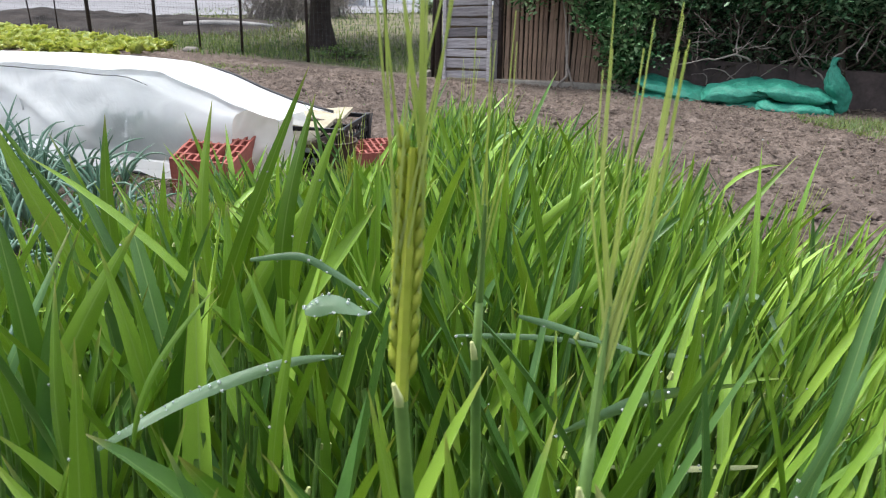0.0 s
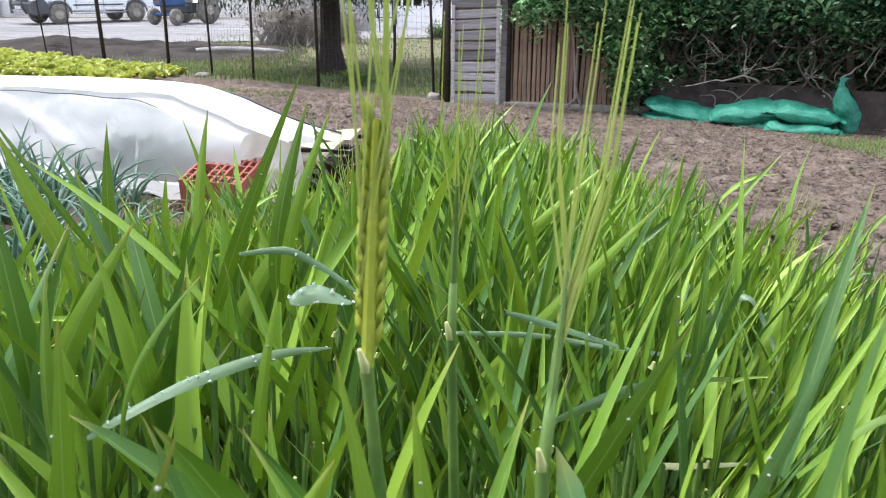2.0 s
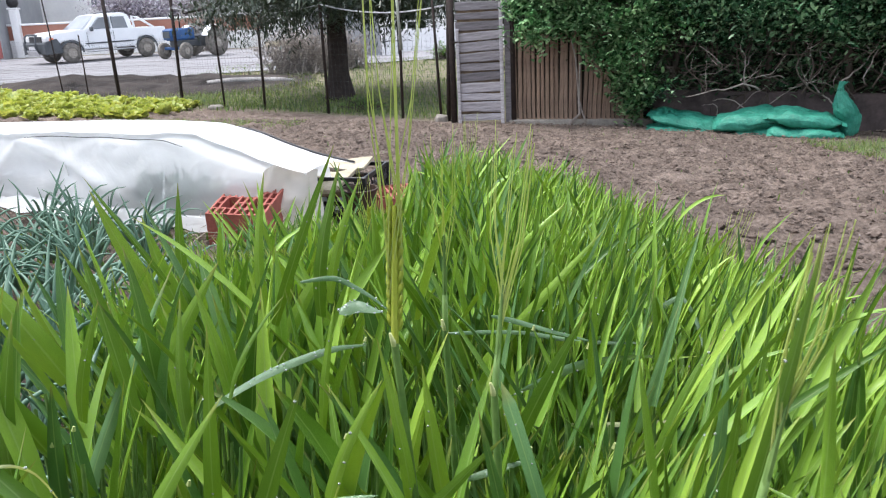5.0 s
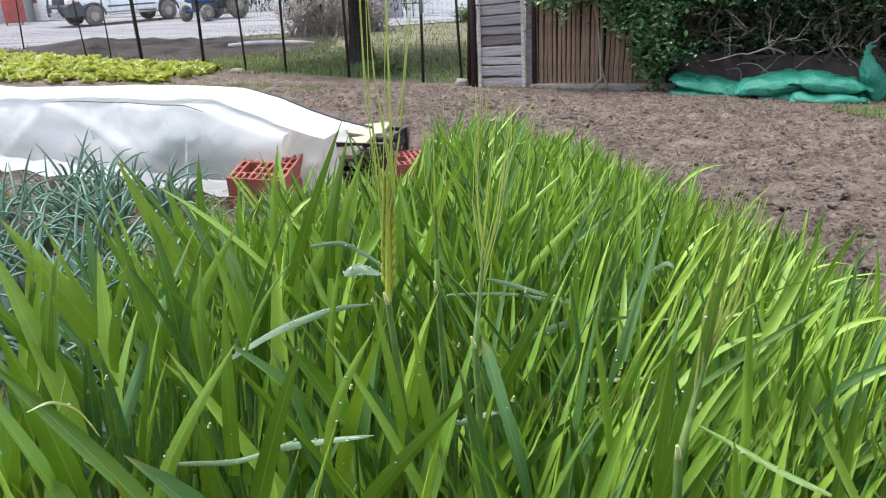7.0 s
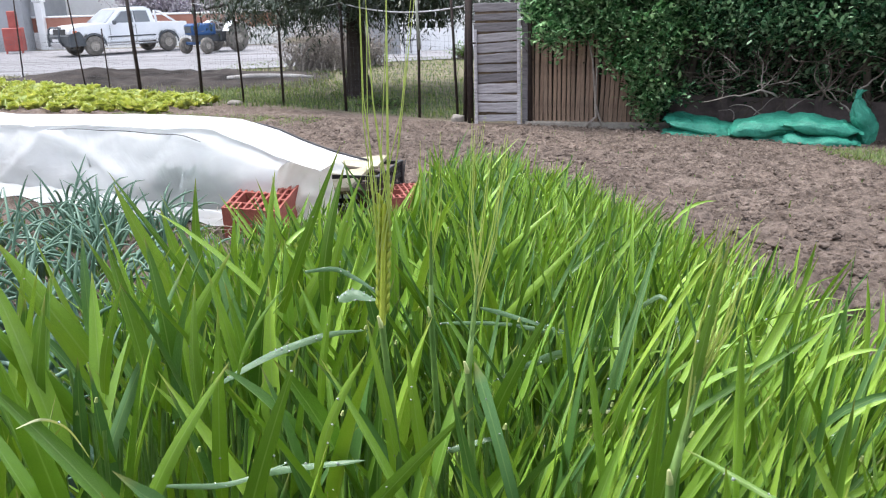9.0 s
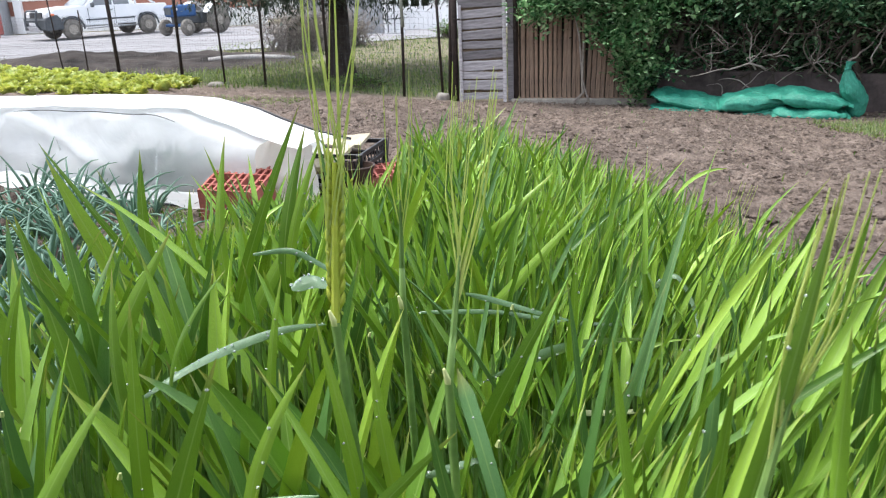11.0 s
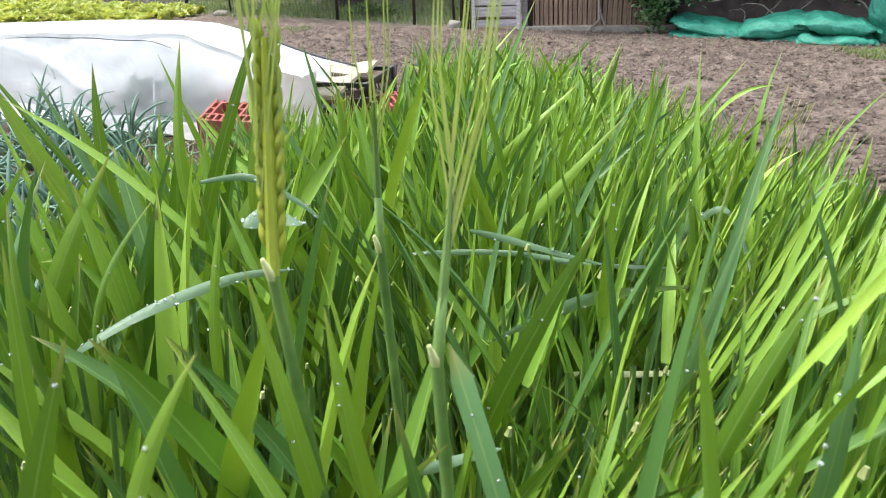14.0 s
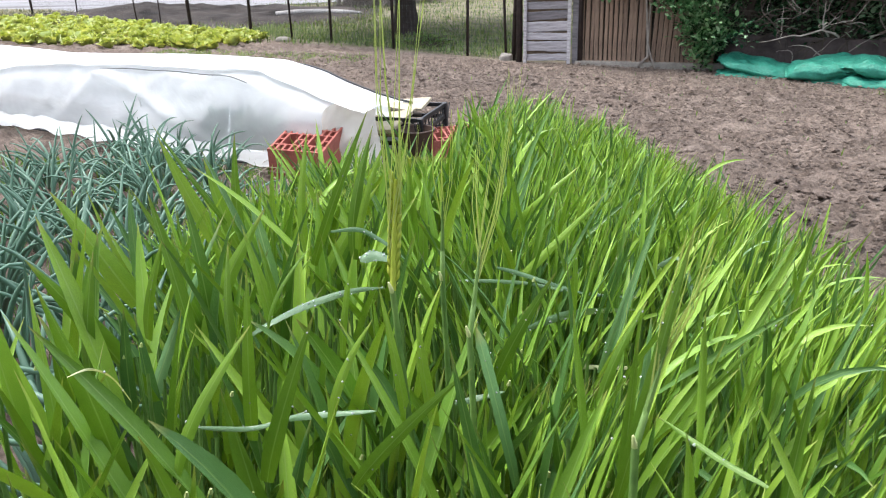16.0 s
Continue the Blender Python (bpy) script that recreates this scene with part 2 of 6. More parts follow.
M_CAR_DARK = plain("grey car plastic", (0.045, 0.05, 0.058), (0.085, 0.095, 0.105), 3, 0.6, bump=0.0, grain=0.06)
M_GLASS = plain("car glass", (0.16, 0.18, 0.20), (0.24, 0.26, 0.29), 1, 0.08, spec=0.8, bump=0.0, grain=0.06)
M_TYRE = plain("tyre", (0.10, 0.092, 0.082), (0.24, 0.22, 0.195), 8, 0.85, bump=0.3)
M_RIM = plain("dusty rim", (0.34, 0.31, 0.27), (0.5, 0.46, 0.41), 8, 0.5, 0.4, bump=0.1)
M_CHROME = plain("steel tube", (0.45, 0.46, 0.48), (0.6, 0.6, 0.62), 5, 0.3, 0.8, bump=0.0)
M_BLUE = plain("blue tractor paint", (0.012, 0.05, 0.15), (0.03, 0.10, 0.26), 4, 0.5, bump=0.1, grain=0.06)
M_LAMP = plain("lamp glass", (0.6, 0.6, 0.62), (0.75, 0.75, 0.76), 5, 0.15, bump=0.0)
M_ORANGE = plain("indicator", (0.55, 0.14, 0.06), (0.65, 0.2, 0.1), 5, 0.3, bump=0.0)
M_SACK = Nodes("green woven sack", 0.5)
M_SACK.set("Base Color", M_SACK.mix(1.0, M_SACK.ramp(M_SACK.noise(6, 5), (0.3, (0.018, 0.175, 0.122)), (0.7, (0.050, 0.300, 0.21))), M_SACK.ramp(M_SACK.noise(45, 3), (0.3, (0.8, 0.8, 0.8)), (0.7, (1.15, 1.15, 1.15))), "MULTIPLY"))
M_SACK = M_SACK.bump(M_SACK.noise(22, 6, 0.6), 0.6, 0.03).m
M_LOG = plain("bleached log", (0.20, 0.19, 0.185), (0.46, 0.44, 0.43), 3, 0.9, bump=0.5)
M_DROP = Nodes("water", 0.03, 0, 0.5)
M_DROP.set("Base Color", (0.9, 0.95, 0.95, 1)), M_DROP.set("Transmission Weight", 0.7), M_DROP.set("IOR", 1.33)
M_DROP = M_DROP.m

# soil: crumbly, pinkish grey-brown
S = Nodes("tilled soil", 0.95, 0, 0.15)
_big, _mid, _fine = S.noise(0.7, 4), S.noise(7, 6, 0.65), S.noise(45, 5, 0.7)
# the fine speckle also puts the clods' small shadows into the colour
_soil = S.mix(1.0, S.ramp(_mid, (0.28, (0.095, 0.075, 0.062)), (0.5, (0.19, 0.15, 0.127)), (0.78, (0.315, 0.257, 0.222))), S.ramp(_fine, (0.3, (0.48, 0.47, 0.46)), (0.72, (1.32, 1.32, 1.32))), "MULTIPLY")
_soil = S.mix(0.5, _soil, S.ramp(_big, (0.35, (0.8, 0.8, 0.8)), (0.7, (1.2, 1.18, 1.15))), "MULTIPLY")
_sep = S.t.nodes.new("ShaderNodeSeparateXYZ")
S.link(S.geo.outputs["Object"], _sep.inputs["Vector"])


def calc(n, how, a, b):
    m = n.t.nodes.new("ShaderNodeMath")
    m.operation = how
    for i, v in enumerate((a, b)):
        if hasattr(v, "links"):
            n.link(v, m.inputs[i])
        else:
            m.inputs[i].default_value = v
    return m.outputs["Value"]


# grass verge: beyond the fence line, and on the strip beside the sacks
_beyond = calc(S, "MULTIPLY", calc(S, "SUBTRACT", calc(S, "ADD", _sep.outputs["Y"], calc(S, "MULTIPLY", calc(S, "MINIMUM", _sep.outputs["X"], 0.3), 0.72)), 10.35), 2.5)
_wild = calc(S, "ADD", _beyond, calc(S, "MULTIPLY", calc(S, "SUBTRACT", S.noise(1.6, 5, 0.7), 0.5), 2.5))
_turf = S.mix(1.0, S.ramp(S.noise(3, 6, 0.7), (0.3, (0.09, 0.09, 0.06)), (0.5, (0.18, 0.165, 0.105)), (0.72, (0.32, 0.27, 0.22))), S.ramp(_fine, (0.3, (0.6, 0.6, 0.6)), (0.7, (1.3, 1.3, 1.3))), "MULTIPLY")
S.set("Base Color", S.mix(S.ramp(_wild, (0.0, (0, 0, 0)), (1.0, (1, 1, 1))), _soil, _turf))
S.bump(S.noise(38, 8, 0.78), 0.9, 0.025)
M_SOIL = S.m

# thin white film: scatters light, and lets a little through
F = Nodes("clouded white film", 0.35, 0, 0.45)
_fold = F.noise(2.2, 5, 0.6, F.scaled((1, 1, 2.2)), 1.2)
F.set("Base Color", F.ramp(_fold, (0.3, (0.90, 0.93, 0.95)), (0.7, (0.94, 0.96, 0.97))))
F.bump(F.noise(2.6, 5, 0.55, F.scaled((1, 1, 1.3)), 0.9), 0.6, 0.06)
_mx = F.translucent((0.92, 0.94, 0.95), 0.55)
_clear, _mx2 = F.t.nodes.new("ShaderNodeBsdfTransparent"), F.t.nodes.new("ShaderNodeMixShader")
_clear.inputs["Color"].default_value = (0.92, 0.95, 0.96, 1)
# damp and clear where the plants press against it
_damp = F.t.nodes.new("ShaderNodeVectorMath")
_damp.operation, _damp.inputs[1].default_value = "DISTANCE", (-0.02, -0.38, 0.14)
F.link(F.geo.outputs["Object"], _damp.inputs[0])
_haze = F.ramp(F.noise(1.5, 4, 0.6, None, 0.8), (0.36, (0.15, 0.15, 0.15)), (0.64, (0.36, 0.36, 0.36)))
F.link(F.mix(F.ramp(_damp.outputs["Value"], (0.06, (1, 1, 1)), (0.38, (0, 0, 0))), _haze, (0.54, 0.54, 0.54)), _mx2.inputs["Fac"])
F.link(_mx.outputs["Shader"], _mx2.inputs[1])
F.link(_clear.outputs["BSDF"], _mx2.inputs[2])
F.link(_mx2.outputs["Shader"], F.out.inputs["Surface"])
M_FILM = F.m
W = Nodes("doubled white film", 0.4, 0, 0.4)
W.set("Base Color", W.ramp(W.noise(2.5, 4), (0.3, (0.86, 0.88, 0.9)), (0.7, (0.93, 0.94, 0.95))))
W.bump(W.noise(4, 4, 0.5, None, 0.6), 0.3, 0.04)
W.translucent((0.9, 0.92, 0.93), 0.3)
M_FILM_TWO = W.m
_n = Nodes("cream fleece", 0.9, 0, 0.2)
_n.set("Base Color", _n.mix(1.0, _n.ramp(_n.noise(4, 5), (0.3, (0.80, 0.75, 0.68)), (0.7, (0.90, 0.87, 0.82))), _n.ramp(_n.noise(18, 3), (0.25, (0.92, 0.91, 0.9)), (0.75, (1.03, 1.03, 1.03))), "MULTIPLY"))
_n.bump(_n.noise(18, 4), 0.4, 0.004)
_n.translucent((0.9, 0.86, 0.8), 0.4)
M_FLEECE = _n.m


# ---- mesh helpers ----
def ground_z(x, y):
    """The garden falls gently away to the lane, and levels out there."""
    p = 0.19 - 0.054 * x - 0.072 * y
    return -0.66 + 0.05 * np.log1p(np.exp(np.minimum((p + 0.66) / 0.05, 60.0))) if np.ndim(p) else -0.66 + 0.05 * math.log1p(math.exp(min((p + 0.66) / 0.05, 60.0)))


class Geo:
    """Collects vertices and faces for one mesh."""

    def __init__(self):
        self.v, self.f = [], []

    def add(self, v, f):
        o = len(self.v)
        self.v += [tuple(p) for p in v]
        self.f += [tuple(i + o for i in q) for q in f]
        return self

    def box(self, size, m=Matrix(), chamfer=0.0):
        bm = bmesh.new()
        bmesh.ops.create_cube(bm, size=1.0, matrix=Matrix.Diagonal((*size, 1)))
        if chamfer:
            bmesh.ops.bevel(bm, geom=bm.edges[:], offset=chamfer, segments=1, affect="EDGES")
        bm.transform(m)
        bm.verts.index_update()
        self.add([p.co[:] for p in bm.verts], [[p.index for p in q.verts] for q in bm.faces])
        bm.free()
        return self

    def tube(self, pts, radii, n=8, caps=True):
        pts = [Vector(p) for p in pts]
        if not hasattr(radii, "__len__"):
            radii = [radii] * len(pts)
        v, f = [], []
        side = None
        for i, p in enumerate(pts):
            d = (pts[min(i + 1, len(pts) - 1)] - pts[max(i - 1, 0)]).normalized()
            if side is None:
                side = d.orthogonal().normalized()
            side = (side - d * side.dot(d)).normalized()
            up = d.cross(side)
            for k in range(n):
                a = math.tau * k / n
                v.append(p + radii[i] * (side * math.cos(a) + up * math.sin(a)))
        for i in range(len(pts) - 1):
            for k in range(n):
                f.append((i * n + k, i * n + (k + 1) % n, (i + 1) * n + (k + 1) % n, (i + 1) * n + k))
        if caps:
            f.append(tuple(range(n))[::-1]), f.append(tuple((len(pts) - 1) * n + k for k in range(n)))
        return self.add(v, f)

    def grid(self, fn, nu, nv, close_u=False):
        v = [fn(i / (nu if close_u else nu - 1), j / (nv - 1)) for j in range(nv) for i in range(nu)]
        f = []
        for j in range(nv - 1):
            for i in range(nu if close_u else nu - 1):
                i2 = (i + 1) % nu
                f.append((j * nu + i, j * nu + i2, (j + 1) * nu + i2, (j + 1) * nu + i))
        return self.add(v, f)

    def prism(self, outline, y0, y1):
        """A side outline in x and z, drawn out from y0 to y1."""
        n = len(outline)
        v = [(x, y0, z) for x, z in outline] + [(x, y1, z) for x, z in outline]
        f = [tuple(range(n)), tuple(range(2 * n - 1, n - 1, -1))] + [(i, i + n, (i + 1) % n + n, (i + 1) % n) for i in range(n)]
        return self.add(v, f)

    def mesh(self, name, mat, smooth=False):
        me = bpy.data.meshes.new(name)
        me.from_pydata(self.v, [], self.f)
        me.materials.append(mat)
        if smooth:
            me.shade_smooth()
        me.update()
        return me


def part(name, geo, mat, parent=None, label="", smooth=False, at=None):
    ob = new(name, geo if isinstance(geo, bpy.types.Mesh) else geo.mesh(name, mat, smooth))
    if parent is not None:
        ob.parent = parent
    if at is not None:
        ob.matrix_basis = at
    return tagged(ob, label)


def thing(name, label, category, at=Matrix(), group="", kind=""):
    ob = new(name)
    ob.empty_display_size = 0.1
    ob.matrix_basis = at
    return tagged(ob, label, category, group, kind)


def blades(name, mat, p0, azim, tilt, bend, length, width, twist=None, nseg=8, ncol=3, fold=0.25, power=1.6, tip=1.9, root=0.55):
    """Many tapering leaves in one mesh. p0: (N, 3); the rest (N,). Angles in radians; tilt from the vertical at the root, bend more by the tip."""
    p0 = np.atleast_2d(np.asarray(p0, float))
    N = len(p0)
    azim, tilt, bend, length, width = (np.broadcast_to(np.asarray(a, float), (N,)) for a in (azim, tilt, bend, length, width))
    twist = np.zeros(N) if twist is None else np.broadcast_to(np.asarray(twist, float), (N,))
    s = np.linspace(0, 1, nseg + 1)
    th = tilt[:, None] + bend[:, None] * s[None, :] ** power
    ds = length[:, None] / nseg
    out = np.concatenate([np.zeros((N, 1)), np.cumsum(0.5 * (np.sin(th[:, 1:]) + np.sin(th[:, :-1])) * ds, 1)], 1)
    up = np.concatenate([np.zeros((N, 1)), np.cumsum(0.5 * (np.cos(th[:, 1:]) + np.cos(th[:, :-1])) * ds, 1)], 1)
    h = np.stack([np.sin(azim), np.cos(azim), np.zeros(N)], 1)
    c = p0[:, None, :] + out[..., None] * h[:, None, :]
    c[..., 2] += up
    tang = np.sin(th)[..., None] * h[:, None, :]
    tang[..., 2] += np.cos(th)
    side = np.stack([np.cos(azim), -np.sin(azim), np.zeros(N)], 1)[:, None, :] * np.ones((1, nseg + 1, 1))
    nrm = np.cross(side, tang)
    tw = twist[:, None] * s[None, :] + 0.0
    sd = side * np.cos(tw)[..., None] + nrm * np.sin(tw)[..., None]
    nm = nrm * np.cos(tw)[..., None] - side * np.sin(tw)[..., None]
    prof = np.minimum(1.0, root + (1 - root) * s / 0.3) * np.clip(1 - s ** tip, 0.015, 1)
    w = 0.5 * width[:, None] * prof[None, :]
    u = np.linspace(-1, 1, ncol)
    v = c[:, :, None, :] + w[..., None, None] * (u[None, None, :, None] * sd[:, :, None, :] + fold * np.abs(u)[None, None, :, None] * nm[:, :, None, :])
    nv = (nseg + 1) * ncol
    base = (np.arange(nseg)[:, None] * ncol + np.arange(ncol - 1)[None, :]).ravel()
    quad = np.stack([base, base + 1, base + ncol + 1, base + ncol], 1)
    faces = (quad[None] + (np.arange(N) * nv)[:, None, None]).reshape(-1, 4)
    me = bpy.data.meshes.new(name)
    me.vertices.add(N * nv)
    me.vertices.foreach_set("co", v.reshape(-1).astype(np.float32))
    me.loops.add(faces.size)
    me.loops.foreach_set("vertex_index", faces.reshape(-1).astype(np.int32))
    me.polygons.add(len(faces))
    me.polygons.foreach_set("loop_start", (np.arange(len(faces)) * 4).astype(np.int32))
    uv = np.stack(np.broadcast_arrays(((u + 1) / 2)[None, :], s[:, None]), -1).reshape(-1, 2)
    lay = me.uv_layers.new(name="UVMap")
    lay.data.foreach_set("uv", uv[np.tile(quad.reshape(-1), N)].reshape(-1).astype(np.float32))
    me.materials.append(mat)
    me.update(calc_edges=True)
    me.shade_smooth()
    return me


rng = np.random.default_rng(7)


# ---- ground ----
def build_ground():
    xs = np.concatenate([[-900, -300, -120, -60, -30, -16], np.arange(-10, 8.01, 0.06), [14, 30, 60, 120, 300, 900]])
    ys = np.concatenate([[-300, -60, -20, -6, -2], np.arange(-0.6, 2.0, 0.15), np.arange(2.0, 8.0, 0.035), np.arange(8.0, 14.0, 0.07), np.arange(14, 24, 0.5), [26, 30, 40, 60, 120, 300, 900]])
    X, Y = np.meshgrid(xs, ys)
    Z = ground_z(np.clip(X, -14, 9), np.clip(Y, -3, 60))
    bed = np.clip((10.3 - (Y + 0.72 * X)) * 2, 0, 1) * np.clip((Y - 1.6) * 2, 0, 1) * np.clip((X + 9) / 2, 0, 1) * np.clip((7.8 - X), 0, 1)
    lump = np.zeros_like(Z)
    it = np.nonzero(bed > 0.01)
    for i, j in zip(*it):
        p = Vector((X[i, j], Y[i, j], 0))
        lump[i, j] = 0.04 * noise.noise(p * 2.1) + 0.05 * noise.noise(p * 6.0) + 0.075 * abs(noise.noise(p * 10.0)) + 0.05 * noise.noise(p * 21.0) - 0.03
    Z = Z + lump * bed * 0.8
    ny, nx = X.shape
    v = np.stack([X, Y, Z], -1).reshape(-1, 3)
    b = (np.arange(ny - 1)[:, None] * nx + np.arange(nx - 1)[None, :]).ravel()
    g = Geo()
    g.v = [tuple(p) for p in v.tolist()]
    g.f = [tuple(q) for q in np.stack([b, b + 1, b + nx + 1, b + nx], 1).tolist()]
    ob = part("ground", g, M_SOIL, None, "", True)
    tagged(ob, "crumbly tilled brown soil sloping down to rough grass", "ground", "", "structure")


build_ground()


# ---- barley patch ----
def canopy(x, y):
    """Height of the barley tops: they sink with the ground, and towards the open edge of the patch."""
    edge = np.maximum(0, x - 0.16)
    return 0.775 - 0.145 * (y - 0.3) - 0.36 * edge - 0.25 * edge * edge


def patch_right(y):
    return 0.66 - 0.06 * y


def patch_left(y):
    return -0.56 + 0.235 * y


def lane_clear(x, y, z):
    """How far a tip must come down over the trodden margin and the gaps in the patch."""
    # shorter, trodden plants on the margin facing the brick
    low = 0.962 - 0.303 * y
    side = (np.abs(x + 0.245 * y) < 0.045 + 0.035 * y) & (y > 0.52)
    gap = 0.985 - 0.273 * y
    mid = (np.abs(x + 0.085 * y) < 0.045 * y) & (y > 0.85)
    # a gap over the long wet leaf
    f = (y - 0.244) / 0.436
    open_gap = (x > -0.04 - 0.17 * f) & (x < -0.03 - 0.03 * f) & (y > 0.33) & (y < 0.655)
    wet_low = 0.85 - 0.52 * (y - 0.244)
    drop_gap = np.where(open_gap & (z > wet_low), z - wet_low, 0.0)
    # leaves stand lower before the limp leaves that lie open to the path
    for x0, x1, far, level in ((0.030, 0.165, 0.615, 0.632), (0.085, 0.205, 0.680, 0.560), (0.205, 0.252, 0.75, 0.592), (-0.098, -0.052, 0.60, 0.712), (0.02, 0.12, 0.69, 0.640)):
        before = (x > x0 * y / far - 0.008) & (x < x1 * y / far + 0.008) & (y > 0.30) & (y < far) & (np.sin(x * 911 + y * 677) < 0.72)
        roof = 0.95 - (0.95 - level) * y / far
        drop_gap = np.maximum(drop_gap, np.where(before & (z > roof), z - roof, 0.0))
    # no tall leaf close before the ears
    ears = (x > -0.10) & (x < 0.07) & (y > 0.30) & (y < 0.58) & (z > 0.748)
    drop_gap = np.maximum(drop_gap, np.where(ears, z - 0.748, 0.0))
    return np.maximum(drop_gap, np.maximum(np.where(side & (z > low), z - low, 0.0), np.where(mid & (z > gap), z - gap, 0.0)))


TIPS = []


def build_barley():
    patch = thing("barley_patch", "dense patch of upright green barley wet with dew", "barley", kind="stuff")
    n = 4300
    y = rng.uniform(-0.45, 2.75, n)
    a, b = patch_left(y), patch_right(y)
    x = a + (b - a) * rng.uniform(0, 1, n)
    # finer, closer plants on the open side
    ye = rng.uniform(0.2, 1.9, 2900)
    x, y = np.concatenate([x, 0.02 + (patch_right(ye) - 0.02) * rng.uniform(0, 1, 2900)]), np.concatenate([y, ye])
    keep = ~((y < 0.24) & (np.abs(x) < 0.30))
    x, y = x[keep], y[keep]
    n = len(x)
    top = canopy(x, y) + rng.normal(0, 0.027, n) - 0.07 * np.clip((0.42 - y) / 0.15, 0, 1)
    # some plants stand lower at the near end, leaving dark gaps
    top = top - (rng.uniform(0, 1, n) < 0.5) * 0.045 * np.clip((0.70 - y) / 0.12, 0, 1) * (x < 0.05)
    # a thinner margin of shorter plants towards the onions
    m = 340
    ym = rng.uniform(1.05, 2.45, m)
    xm = patch_left(ym) - rng.uniform(0, 1, m) * (0.04 + 0.16 * ym)
    tm = 0.915 - 0.272 * ym + rng.normal(0, 0.02, m)
    # low plants at the near end, mostly unseen, added to block sky light
    k = 620
    yk = rng.uniform(-1.0, 0.24, k)
    xk = rng.uniform(-0.6, 0.65, k)
    inner = (np.abs(xk) < 0.32) | (yk < -0.45)
    xk, yk = xk[inner], yk[inner]
    tk = 0.60 + rng.normal(0, 0.03, len(xk))
    # low regrowth between the patch and the onions
    q = 220
    yq = rng.uniform(1.35, 2.7, q)
    xq = patch_left(yq) - 0.05 - rng.uniform(0, 1, q) * (0.10 + 0.22 * yq)
    tq = 0.93 - 0.33 * yq + rng.normal(0, 0.02, q)
    x, y, top = np.concatenate([x, xm, xk, xq]), np.concatenate([y, ym, yk, yq]), np.concatenate([top, tm, tk, tq])
    n = len(x)
    gz = ground_z(x, y)
    # stems
    stems = Geo()
    for i in range(n):
        h = top[i] - gz[i] - 0.14
        lean = rng.uniform(-0.03, 0.06)
        stems.tube([(x[i], y[i], gz[i]), (x[i] + lean * 0.5, y[i], gz[i] + h * 0.5), (x[i] + lean, y[i] + 0.01, gz[i] + h)], [0.0028, 0.0026, 0.0018], 4, False)
    part("stems", stems, M_STEM, patch, "", True)
    P, AZ, TI, BE, L, W, TW = [], [], [], [], [], [], []
    # the upper leaves stand apart on the near left; the lower ones close the patch underneath
    big = np.clip((0.10 - x) / 0.12, 0, 1) * np.clip((1.55 - y) / 0.3, 0, 1)
    for k, frac in enumerate((1.0, 0.91, 0.80, 0.67, 0.54, 0.42)):
        m = np.nonzero(rng.uniform(0, 1, n) > np.maximum((0.78, 0.74, 0.60, 0.45, 0.35, 0.30)[k] * big, 0.30 * (y < 1.5)))[0]
        c = len(m)
        xm, ym, gm, tm = x[m], y[m], gz[m], top[m]
        length = rng.uniform(0.13, 0.25, c) * (1.0 + 0.08 * k) * (1.0 - 0.46 * np.clip((xm + 0.05) / 0.2, 0, 1))
        tilt = np.abs(rng.normal(0.24, 0.17, c)) + 0.04 * k
        bend = np.abs(rng.normal(0.08, 0.13, c)) + (rng.uniform(0, 1, c) < 0.02) * rng.uniform(0.6, 1.6, c)
        # the nearest plants stand up straight
        front = (ym < 1.1) & (xm < 0.12)
        bend = np.where(front, np.minimum(bend, 0.35), bend)
        tilt = np.where(front & (ym < 0.8), np.minimum(tilt, 0.48), tilt)
        reach = length * np.cos(tilt + 0.4 * bend)
        tipz = gm + (tm - gm) * frac + rng.normal(0, 0.02 + 0.012 * (k > 0), c)
        # on the open side they lean outward, elsewhere to either side
        way = np.where(rng.uniform(0, 1, c) < 0.5 + 0.42 * np.clip((xm + 0.02) / 0.12, 0, 1), 1.0, -1.0) * math.pi / 2
        az = np.where(rng.uniform(0, 1, c) < 0.72, rng.normal(0, 0.6, c) + way, rng.uniform(0, math.tau, c))
        tx, ty = xm + np.sin(az) * length * np.sin(tilt + 0.4 * bend), ym + np.cos(az) * length * np.sin(tilt + 0.4 * bend)
        tipz = tipz - lane_clear(tx, ty, tipz)
        z0 = np.maximum(gm + 0.03, tipz - reach)
        P.append(np.stack([xm, ym, z0], 1)), AZ.append(az), TI.append(tilt), BE.append(bend), L.append(length)
        W.append(rng.uniform(0.011, 0.021, c) * (1.12 - 0.70 * np.clip((xm + 0.07) / 0.16, 0, 1)) * (1.0 if k < 2 else 1.2)), TW.append(rng.normal(0, 0.9, c))
    upper = len(P[0]) + len(P[1])
    P, AZ, TI, BE, L, W, TW = (np.concatenate(q) for q in (P, AZ, TI, BE, L, W, TW))
    s = np.linspace(0.06, 0.94, 9)
    th = TI[:, None] + BE[:, None] * s[None, :] ** 1.6
    ox, oz = np.sin(th).mean(1) * L, np.cos(th).mean(1) * L
    tips = np.stack([P[:, 0] + np.sin(AZ) * ox, P[:, 1] + np.cos(AZ) * ox, P[:, 2] + oz], 1)
    seen = (P[:, 1] > 0.3) & (P[:, 1] < 1.7) & (tips[:, 2] > 0.45)
    TIPS.extend(tuple(q) for q in tips[seen].tolist())
    near = (P[:, 1] < 1.05) & (P[:, 1] > 0.24) & (P[:, 2] > 0.42) & (np.arange(len(P)) < upper)
    pick = np.nonzero(near)[0][::2][:225]
    rest = np.setdiff1d(np.arange(len(P)), pick)
